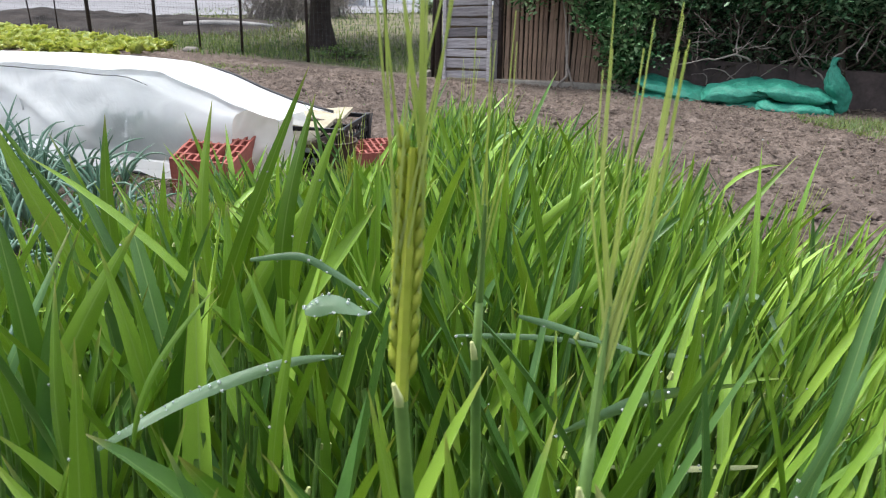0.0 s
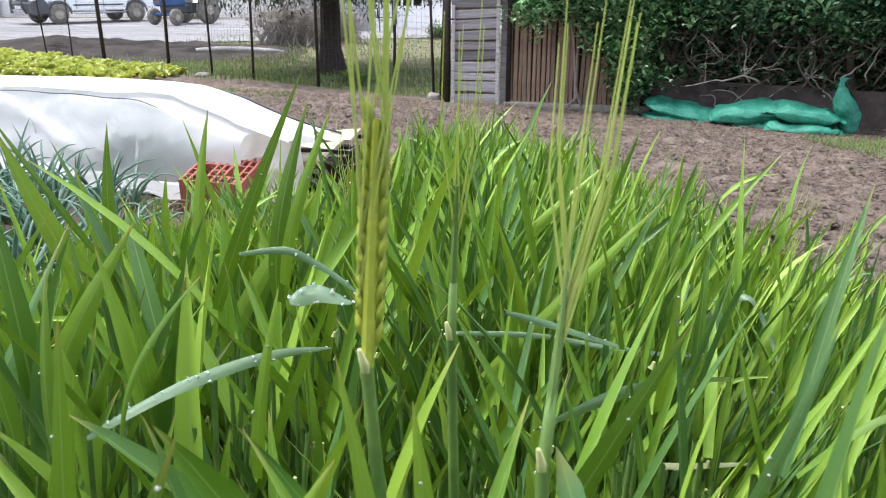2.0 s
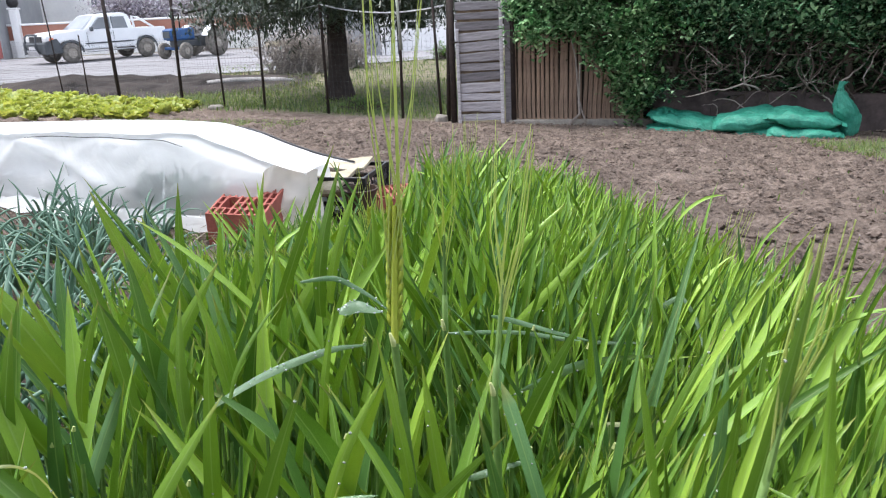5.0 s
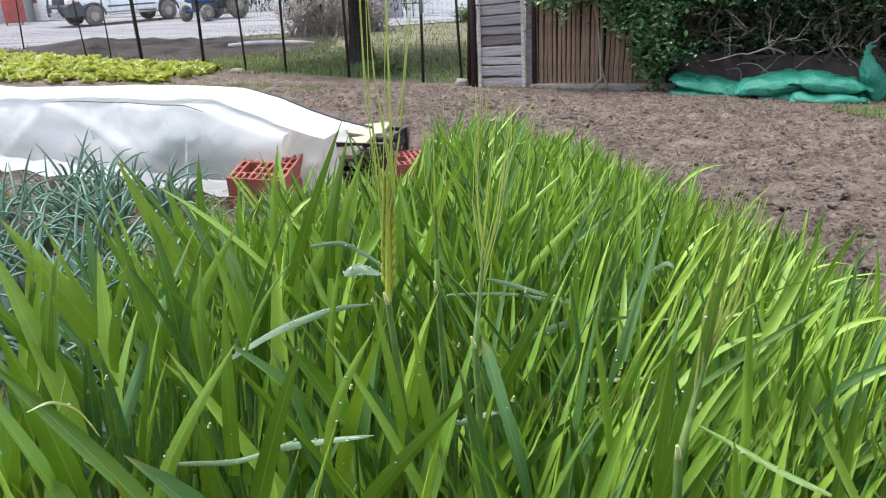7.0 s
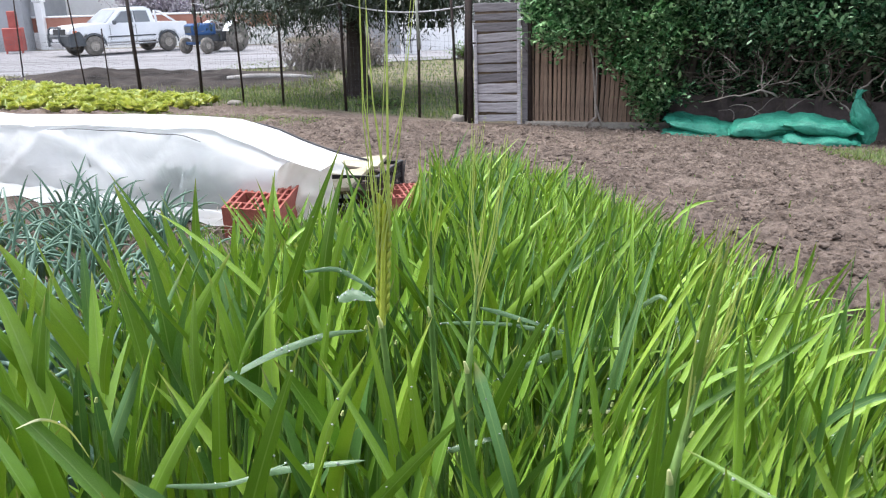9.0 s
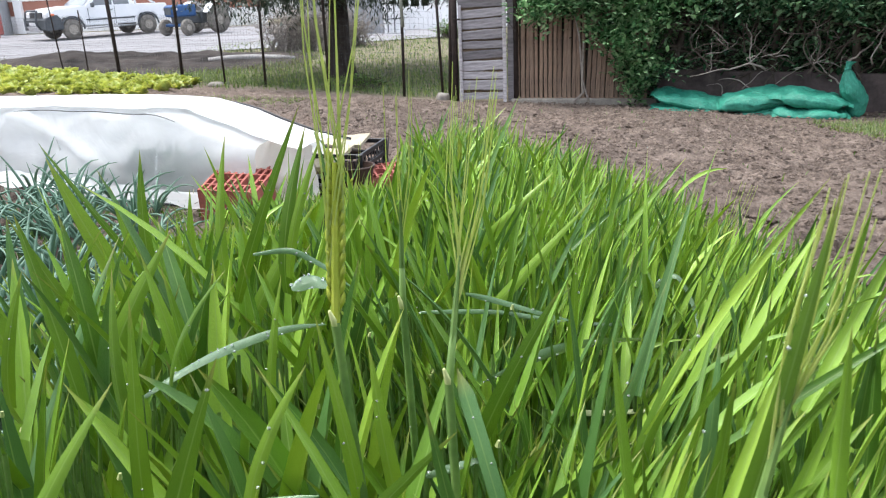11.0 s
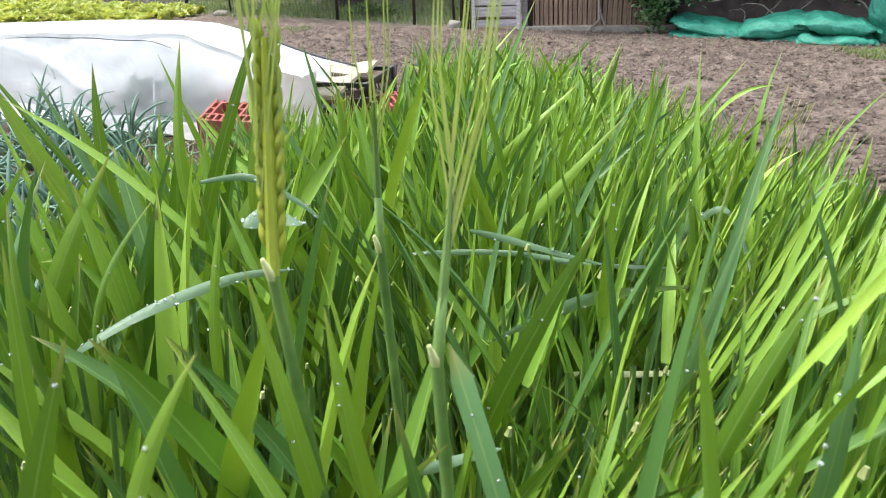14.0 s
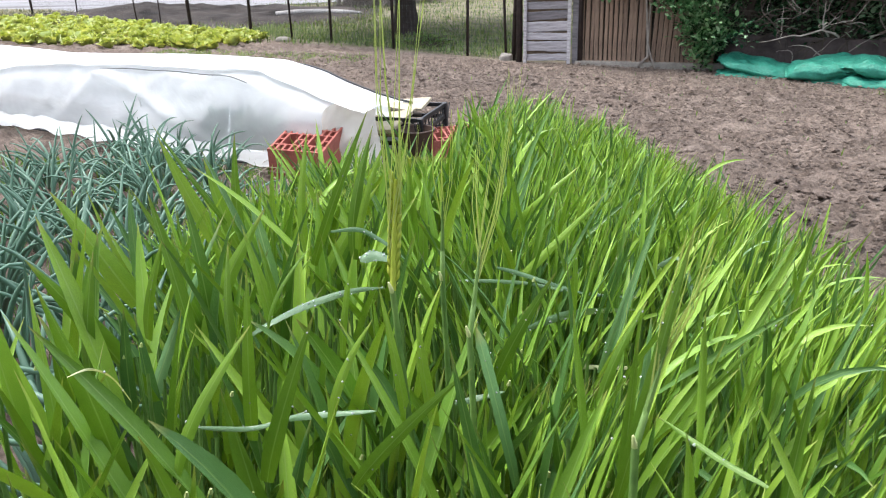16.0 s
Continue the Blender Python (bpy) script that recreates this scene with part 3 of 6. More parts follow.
    part("leaves", blades("leaves", M_BLADE, P[rest], AZ[rest], TI[rest], BE[rest], L[rest], 0.9 * W[rest], TW[rest], 7, 3, 0.6, 1.6, 3.0, 0.72), M_BLADE, patch)
    for i in pick:
        me = blades("leaf", M_BLADE_ONE, (0, 0, 0), 0.0, TI[i], BE[i], L[i], 0.9 * W[i], TW[i], 9, 3, 0.6, 1.6, 3.0, 0.72)
        part("leaf", me, M_BLADE_ONE, patch, at=Matrix.Translation(P[i]) @ Matrix.Rotation(-AZ[i], 4, "Z"))
    # pale collars where leaves leave the stems
    collars = Geo()
    for i in rng.choice(n, 1100, replace=False):
        z = top[i] - rng.uniform(0.08, 0.2)
        collars.tube([(x[i], y[i], z), (x[i] + 0.001, y[i], z + 0.004)], [0.0019, 0.0010], 5)
    tagged(part("collars", collars, M_NODE, patch), kind="stuff")
    return patch


patch = build_barley()


def ear_plant(root, node, tip, awn, label, scale=1.0, n_awn=16, spread=0.05, seed=1, rows=11):
    """One tall barley stem with its ear: plump grains in rows and long stiff awns."""
    r = random.Random(seed)
    root, node, tip = Vector(root), Vector(node), Vector(tip)
    plant = thing("barley_plant", label, "barley", Matrix.Translation(root), "barley in ear")
    back = -root
    mid = root.lerp(node, 0.6) + Vector((0.008, 0, 0))
    part("stem", Geo().tube([root + back, mid + back, node + back, node.lerp(tip, 0.5) + back], [0.0032, 0.0028, 0.0022, 0.0015], 7), M_STEM, plant, "", True)
    part("collar", Geo().tube([node + back - Vector((0, 0, 0.008)), node + back, node + back + Vector((-0.002, -0.003, 0.009))], [0.0014, 0.0020, 0.0008], 7), M_NODE, plant, "pale leaf collar", True)
    axis = tip - node
    d = axis.normalized()
    s1 = d.cross(Vector((0, 1, 0))).normalized()
    s2 = d.cross(s1)
    core = [0.0022, 0.0020, 0.0012] if rows else [0.0019, 0.0016, 0.0007]
    ear = part("ear", Geo().tube([node + back + axis * 0.02, node + back + axis * 0.5, tip + back - axis * 0.05], core, 7), M_EAR if rows else M_STEM, plant, "green ear" if rows else "ear still in its sheath")
    grain = Geo()
    grain.grid(lambda u, v: (0.0027 * math.cos(math.tau * u) * math.sin(math.pi * min(v * 0.97 + 0.02, 1)) ** 0.8, 0.0022 * math.sin(math.tau * u) * math.sin(math.pi * min(v * 0.97 + 0.02, 1)) ** 0.8, 0.0125 * v), 7, 7, True)
    gm = grain.mesh("grain", M_EAR, True)
    for i in range(rows):
        t = 0.14 + 0.80 * i / 10
        for k in (-1, 1):
            for m in ((0.0, 1.0), (0.55, 0.8)):
                a = k * (0.26 + 0.06 * m[0])
                off = s1 * (k * (0.0017 - 0.0009 * m[0]) * scale) + s2 * (-0.0020 * m[0] - 0.001) + axis * (0.036 * (k > 0))
                q = d.to_track_quat("Z", "X").to_matrix().to_4x4()
                lean = Matrix.Rotation(a, 4, s2)
                sc = scale * (1.0 - 0.35 * abs(t - 0.5))
                part("grain", gm, M_EAR, ear, at=Matrix.Translation(node + back + axis * (t - 0.05) + off) @ lean @ q @ Matrix.Diagonal((sc * 0.85, sc * 0.80, sc * 0.85, 1)))
    for i in range(n_awn):
        t = 0.25 + 0.7 * i / (n_awn - 1) if rows else 0.55 + 0.4 * i / (n_awn - 1)
        p = node + back + axis * t + s1 * ((0.004 if rows else 0.001) * (-1) ** i)
        k = r.choice((-0.75, 0.05, 0.8)) + r.uniform(-0.14, 0.14)
        end = node + back + axis + d * (awn * r.uniform(0.75, 1.05)) + s1 * (spread * k) + s2 * (spread * 0.5 * r.uniform(-1, 1))
        part("awn", Geo().tube([p, p.lerp(end, 0.45) + s1 * (0.004 * k), end], [0.0006, 0.0004, 0.0002], 4, False), M_AWN, plant)
    return plant


ear_plant((-0.03, 0.50, ground_z(-0.03, 0.5)), (-0.043, 0.458, 0.758), (-0.039, 0.476, 0.838), 0.15, "tall barley stem with a green bearded ear", 1.0, 13, 0.020, 3)
ear_plant((0.004, 0.46, ground_z(0.004, 0.46)), (0.010, 0.438, 0.735), (0.018, 0.456, 0.795), 0.085, "tall barley stem whose awns just leave the sheath", 0.9, 11, 0.012, 4, 0)
ear_plant((-0.02, 0.54, ground_z(-0.02, 0.54)), (-0.014, 0.53, 0.735), (-0.012, 0.53, 0.803), 0.068, "slender barley stem whose awns just leave the sheath", 0.8, 5, 0.009, 14, 0)
ear_plant((0.09, 0.32, ground_z(0.09, 0.32)), (0.098, 0.306, 0.742), (0.112, 0.315, 0.798), 0.062, "pale barley stem whose awns stand in a tuft", 0.8, 10, 0.009, 5, 0)
ear_plant((0.34, 1.05, ground_z(0.34, 1.05)), (0.345, 1.03, 0.545), (0.36, 1.03, 0.60), 0.07, "barley stem with a half-open bearded ear", 0.8, 9, 0.016, 15)
ear_plant((-0.05, 1.22, ground_z(-0.05, 1.22)), (-0.115, 1.20, 0.585), (-0.112, 1.20, 0.655), 0.06, "barley stem with a small bearded ear", 0.8, 8, 0.02, 6)
ear_plant((0.10, 1.72, ground_z(0.10, 1.72)), (0.055, 1.66, 0.555), (0.06, 1.66, 0.62), 0.10, "barley stem with a pale bearded ear", 0.85, 9, 0.018, 9)

# ---- broad leaves and wet bent leaves that stand out in the patch ----
KINDS = {"green": M_BLADE_ONE, "blue": M_BLADE_BLUE, "broken": M_BLADE_BLUE}
dew = Geo()


def strip(base, tip, width, bow, mat, blunt=False, nseg=12, roll=0.0):
    """A leaf from base to tip, bowed sideways, with a folded midrib."""
    base, tip = Vector(base), Vector(tip)
    d = tip - base
    root = base - Vector((0.25 * d.x, -0.02, max(0.05, 0.5 * abs(d.z))))
    side0 = d.cross(Vector((0.15, 1, -0.25))).normalized()
    nrm0 = side0.cross(d).normalized()
    side0 = (side0 * math.cos(roll) + nrm0 * math.sin(roll)).normalized()
    nrm0 = side0.cross(d).normalized()
    v, f, uv = [], [], []
    L = d.length
    for i in range(nseg + 1):
        s = i / nseg
        c = root.lerp(base, 0.5).lerp(tip, s) * s + root.lerp(base.lerp(tip, 0.35), s) * (1 - s)
        c = c + side0 * (bow * L * 4 * s * (1 - s)) - nrm0 * (0.06 * L * math.sin(math.pi * s))
        w = width * 0.5 * min(1.0, 0.7 + 1.2 * s) * (1.0 if blunt and s < 0.97 else max(0.02, 1 - s ** 3.0))
        for u in (-1, -0.5, 0, 0.5, 1):
            v.append(c - base + side0 * (w * u) + nrm0 * (0.22 * w * abs(u)))
            uv.append(((u + 1) / 2, s))
    for i in range(nseg):
        for k in range(4):
            f.append((i * 5 + k, i * 5 + k + 1, i * 5 + k + 6, i * 5 + k + 5))
    me = Geo().add(v, f).mesh("leaf", mat, True)
    lay = me.uv_layers.new(name="UVMap")
    for loop in me.loops:
        lay.data[loop.index].uv = uv[loop.vertex_index]
    return me, [base + q for q in v]


def drop(p, r):
    dew.grid(lambda u, w: (p[0] + r * math.cos(math.tau * u) * math.sin(math.pi * w), p[1] + r * math.sin(math.tau * u) * math.sin(math.pi * w), p[2] - r * 0.8 * math.cos(math.pi * w)), 6, 5, True)


dice = random.Random(12)


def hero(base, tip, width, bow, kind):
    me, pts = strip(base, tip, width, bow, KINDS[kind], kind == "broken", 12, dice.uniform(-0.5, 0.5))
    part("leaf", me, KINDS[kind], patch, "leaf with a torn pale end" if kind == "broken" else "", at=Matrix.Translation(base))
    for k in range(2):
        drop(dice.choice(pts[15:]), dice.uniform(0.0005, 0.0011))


def ribbon(pts, width, mat, label, beads=0, roll=0.5):
    """A limp leaf along a bent line, tapering to both ends, with beads of dew."""
    pts = [Vector(p) for p in pts]
    line = []
    for i in range(len(pts) - 1):
        p0, p1, p2, p3 = pts[max(i - 1, 0)], pts[i], pts[i + 1], pts[min(i + 2, len(pts) - 1)]
        for k in range(6):
            t = k / 6
            line.append(0.5 * (2 * p1 + (p2 - p0) * t + (2 * p0 - 5 * p1 + 4 * p2 - p3) * t * t + (3 * p1 - p0 - 3 * p2 + p3) * t ** 3))
    line.append(pts[-1])
    n = len(line)
    v, f, uv = [], [], []
    for i, c in enumerate(line):
        s = i / (n - 1)
        d = (line[min(i + 1, n - 1)] - line[max(i - 1, 0)]).normalized()
        side = d.cross(Vector((0.1, 1, -0.3))).normalized()
        nrm = side.cross(d).normalized()
        turn = roll + 0.35 * math.sin(5 * s + width * 900)
        side, nrm = side * math.cos(turn) + nrm * math.sin(turn), nrm * math.cos(turn) - side * math.sin(turn)
        w = 0.5 * width * min(1.0, 0.45 + 2.5 * s) * max(0.06, 1 - s ** 5)
        for u in (-1, -0.4, 0.4, 1):
            v.append(c - pts[0] + side * (w * u) + nrm * (0.3 * w * u * u)), uv.append(((u + 1) / 2, s))
    for i in range(n - 1):
        for k in range(3):
            f.append((i * 4 + k, i * 4 + k + 1, i * 4 + k + 5, i * 4 + k + 4))
    me = Geo().add(v, f).mesh("leaf", mat, True)
    lay = me.uv_layers.new(name="UVMap")
    for loop in me.loops:
        lay.data[loop.index].uv = uv[loop.vertex_index]
    part("leaf", me, mat, patch, label, at=Matrix.Translation(pts[0]))
    for k in range(beads):
        drop(pts[0] + dice.choice(v) + Vector((0, -0.0008, 0.0008)), dice.uniform(0.0005, 0.0013))


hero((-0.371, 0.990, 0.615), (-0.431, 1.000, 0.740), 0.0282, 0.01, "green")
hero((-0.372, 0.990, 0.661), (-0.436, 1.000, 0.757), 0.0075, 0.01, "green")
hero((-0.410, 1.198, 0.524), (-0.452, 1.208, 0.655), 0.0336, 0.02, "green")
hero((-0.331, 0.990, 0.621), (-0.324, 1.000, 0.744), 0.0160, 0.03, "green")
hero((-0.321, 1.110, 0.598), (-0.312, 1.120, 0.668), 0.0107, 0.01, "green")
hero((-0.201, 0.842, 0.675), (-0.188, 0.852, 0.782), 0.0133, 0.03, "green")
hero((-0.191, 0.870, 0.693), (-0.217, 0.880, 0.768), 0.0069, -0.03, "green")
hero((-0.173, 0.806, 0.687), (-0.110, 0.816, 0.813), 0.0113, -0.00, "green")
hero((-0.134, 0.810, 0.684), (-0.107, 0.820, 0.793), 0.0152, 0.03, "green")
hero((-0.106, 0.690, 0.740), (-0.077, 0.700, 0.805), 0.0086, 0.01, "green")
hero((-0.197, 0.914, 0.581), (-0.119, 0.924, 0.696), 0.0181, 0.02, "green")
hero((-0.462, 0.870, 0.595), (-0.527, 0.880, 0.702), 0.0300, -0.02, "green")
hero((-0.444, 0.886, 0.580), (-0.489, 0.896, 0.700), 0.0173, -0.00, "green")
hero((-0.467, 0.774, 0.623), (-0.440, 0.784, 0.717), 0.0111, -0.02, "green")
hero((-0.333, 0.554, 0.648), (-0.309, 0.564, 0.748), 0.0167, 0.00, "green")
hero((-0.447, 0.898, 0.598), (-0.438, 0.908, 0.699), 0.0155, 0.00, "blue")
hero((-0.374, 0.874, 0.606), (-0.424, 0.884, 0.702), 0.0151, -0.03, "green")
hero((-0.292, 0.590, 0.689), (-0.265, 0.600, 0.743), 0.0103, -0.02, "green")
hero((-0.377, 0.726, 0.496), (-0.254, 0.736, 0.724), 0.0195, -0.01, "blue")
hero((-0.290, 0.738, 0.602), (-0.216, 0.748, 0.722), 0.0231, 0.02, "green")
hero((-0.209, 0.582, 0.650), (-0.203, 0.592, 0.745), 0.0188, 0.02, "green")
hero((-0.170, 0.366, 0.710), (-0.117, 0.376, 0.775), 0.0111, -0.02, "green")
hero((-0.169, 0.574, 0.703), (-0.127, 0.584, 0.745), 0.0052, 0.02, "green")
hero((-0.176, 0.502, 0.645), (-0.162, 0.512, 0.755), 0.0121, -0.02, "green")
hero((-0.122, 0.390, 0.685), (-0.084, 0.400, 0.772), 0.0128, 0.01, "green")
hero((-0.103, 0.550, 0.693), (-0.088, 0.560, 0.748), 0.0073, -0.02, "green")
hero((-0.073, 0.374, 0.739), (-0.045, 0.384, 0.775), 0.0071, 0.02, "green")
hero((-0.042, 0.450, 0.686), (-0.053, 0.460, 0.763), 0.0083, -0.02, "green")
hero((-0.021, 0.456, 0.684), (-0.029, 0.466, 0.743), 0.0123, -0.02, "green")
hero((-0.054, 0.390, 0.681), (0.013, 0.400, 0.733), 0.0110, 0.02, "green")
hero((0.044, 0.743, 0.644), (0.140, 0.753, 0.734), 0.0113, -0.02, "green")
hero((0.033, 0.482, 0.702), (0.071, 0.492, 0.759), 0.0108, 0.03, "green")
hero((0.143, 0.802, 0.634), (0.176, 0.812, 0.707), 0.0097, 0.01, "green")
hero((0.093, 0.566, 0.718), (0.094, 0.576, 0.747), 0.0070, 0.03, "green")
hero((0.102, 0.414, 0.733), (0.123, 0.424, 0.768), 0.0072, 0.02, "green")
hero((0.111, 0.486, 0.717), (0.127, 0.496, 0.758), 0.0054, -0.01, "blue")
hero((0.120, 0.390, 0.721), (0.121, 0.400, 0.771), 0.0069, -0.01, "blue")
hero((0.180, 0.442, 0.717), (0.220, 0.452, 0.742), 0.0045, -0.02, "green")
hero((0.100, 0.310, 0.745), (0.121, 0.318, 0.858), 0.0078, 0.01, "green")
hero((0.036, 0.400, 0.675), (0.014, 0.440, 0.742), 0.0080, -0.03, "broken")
SILVER, DRY = "limp silvery leaf beaded with dew", "pale dry leaf lying across the patch"
ribbon([(-0.200, 0.600, 0.648), (-0.180, 0.600, 0.661), (-0.157, 0.610, 0.670), (-0.130, 0.620, 0.677), (-0.102, 0.630, 0.681), (-0.076, 0.640, 0.679)], 0.0075, M_BLADE_WET, SILVER, 22)
ribbon([(-0.092, 0.606, 0.722), (-0.077, 0.606, 0.726), (-0.060, 0.606, 0.720)], 0.0105, M_BLADE_WET, SILVER, 20, 0.8)
ribbon([(-0.128, 0.660, 0.728), (-0.102, 0.660, 0.730), (-0.085, 0.660, 0.722), (-0.071, 0.660, 0.712), (-0.057, 0.660, 0.698)], 0.0045, M_BLADE_WET, SILVER, 6)
ribbon([(0.160, 0.660, 0.646), (0.120, 0.640, 0.654), (0.091, 0.630, 0.655), (0.069, 0.626, 0.649), (0.036, 0.620, 0.637)], 0.0085, M_BLADE_WET, SILVER, 16)
ribbon([(0.196, 0.840, 0.562), (0.208, 0.830, 0.610), (0.221, 0.820, 0.630), (0.233, 0.810, 0.638), (0.244, 0.800, 0.619), (0.243, 0.770, 0.602), (0.238, 0.755, 0.584)], 0.0065, M_BLADE_WET, SILVER, 5)
ribbon([(0.091, 0.687, 0.570), (0.142, 0.687, 0.568), (0.198, 0.687, 0.569)], 0.0050, M_STRAW_LEAF, DRY, 8)
ribbon([(0.028, 0.700, 0.674), (0.055, 0.700, 0.666), (0.087, 0.700, 0.655), (0.117, 0.700, 0.645)], 0.0050, M_BLADE_WET, SILVER, 4)
ribbon([(-0.010, 0.720, 0.651), (0.057, 0.720, 0.648), (0.115, 0.720, 0.636)], 0.0040, M_BLADE_WET, SILVER, 3)
ribbon([(0.069, 0.740, 0.636), (0.121, 0.740, 0.627), (0.178, 0.740, 0.622)], 0.0045, M_BLADE_WET, SILVER, 4)
ribbon([(-0.138, 0.470, 0.646), (-0.100, 0.460, 0.658), (-0.058, 0.450, 0.668)], 0.0052, M_BLADE_WET, SILVER, 6)
ribbon([(-0.192, 0.450, 0.652), (-0.151, 0.450, 0.652), (-0.110, 0.450, 0.667)], 0.0038, M_BLADE_WET, SILVER, 5)
ribbon([(-0.005, 0.500, 0.642), (0.015, 0.500, 0.649), (0.034, 0.500, 0.654)], 0.0050, M_BLADE_WET, SILVER, 3)
ribbon([(0.158, 0.285, 0.735), (0.143, 0.300, 0.737), (0.130, 0.315, 0.739), (0.116, 0.342, 0.737)], 0.0034, M_BLADE_ONE, "bent leaf with a torn pale end", 3, -0.4)
ribbon([(-0.234, 0.372, 0.741), (-0.226, 0.383, 0.740), (-0.219, 0.395, 0.727), (-0.216, 0.408, 0.700)], 0.0016, M_STRAW_LEAF, DRY, 2)
for _p in dice.sample(TIPS, min(len(TIPS), 950)):
    drop(_p, dice.uniform(0.0004, 0.0009))
tagged(part("dew", dew, M_DROP, patch, "", True), kind="stuff")


# ---- tunnel, crates, bricks ----
TUN_A, TUN_U = Vector((-1.18, 4.0, 0)), Vector((-0.898, 0.439, 0))
TUN_N = Vector((0.439, 0.898, 0))


def tunnel_point(s, a):
    """s: metres along the tunnel from its middle hoop; a: 0 at the near foot to 1 at the far foot."""
    close = min(1.0, max(0.0, (-0.12 - s) / 0.62))
    rise = ((-0.9, 0.285), (-0.72, 0.308), (-0.56, 0.331), (-0.34, 0.381), (-0.2, 0.423), (-0.07, 0.443), (0.5, 0.432), (1.1, 0.408), (1.6, 0.382), (9.0, 0.37))
    h = float(np.interp(s, [q[0] for q in rise], [q[1] for q in rise])) + 0.006 * math.sin(s * 3.1 + 1.0)
    half = 0.40 - 0.10 * close
    k = min(a, 1 - a) * 2
    # foot, steep side, crease, then a broad sloping top
    prof = ((0.0, 1.0, 0.0), (0.25, 0.95, 0.36), (0.5, 0.84, 0.72), (0.6, 0.74, 0.875), (0.8, 0.38, 0.965), (1.0, 0.0, 1.0))
    o = z = 0.0
    for (k0, o0, z0), (k1, o1, z1) in zip(prof, prof[1:]):
        if k0 <= k <= k1:
            t = (k - k0) / (k1 - k0)
            o, z = o0 + (o1 - o0) * t, z0 + (z1 - z0) * t
            break
    o, z = (-o if a < 0.5 else o) * half, z * h
    p = TUN_A + TUN_U * s + TUN_N * o
    q = Vector((s * 2.2, a * 3, 0.3))
    w = 0.030 * noise.noise(Vector((s * 2.4 + a * 5.0, s * 0.8 - a * 2.0, 1.3))) + 0.013 * noise.noise(q * 4.2 + Vector((a * 5, 0, 0))) + 0.02 * noise.noise(Vector((s * 2.5 + a * 4, 7, 0)))
    env = math.sin(math.pi * min(max(a, 0.03), 0.97)) ** 0.5
    if a < 0.3:
        # a tight fold slants down the near side, and the film sags between the hoops
        w += 0.030 * math.exp(-((s + 0.20 - 3.4 * a) / 0.07) ** 2) - 0.016 * math.cos(9.7 * (s + 0.12)) * a / 0.3 + 0.012 * math.exp(-((s - 1.25 + 1.6 * a) / 0.05) ** 2)
    return p + TUN_N * (-w * env * (1.2 if a < 0.5 else 0.6)) + Vector((0, 0, ground_z(p.x, p.y) + z + 0.15 * w * env + 0.005))


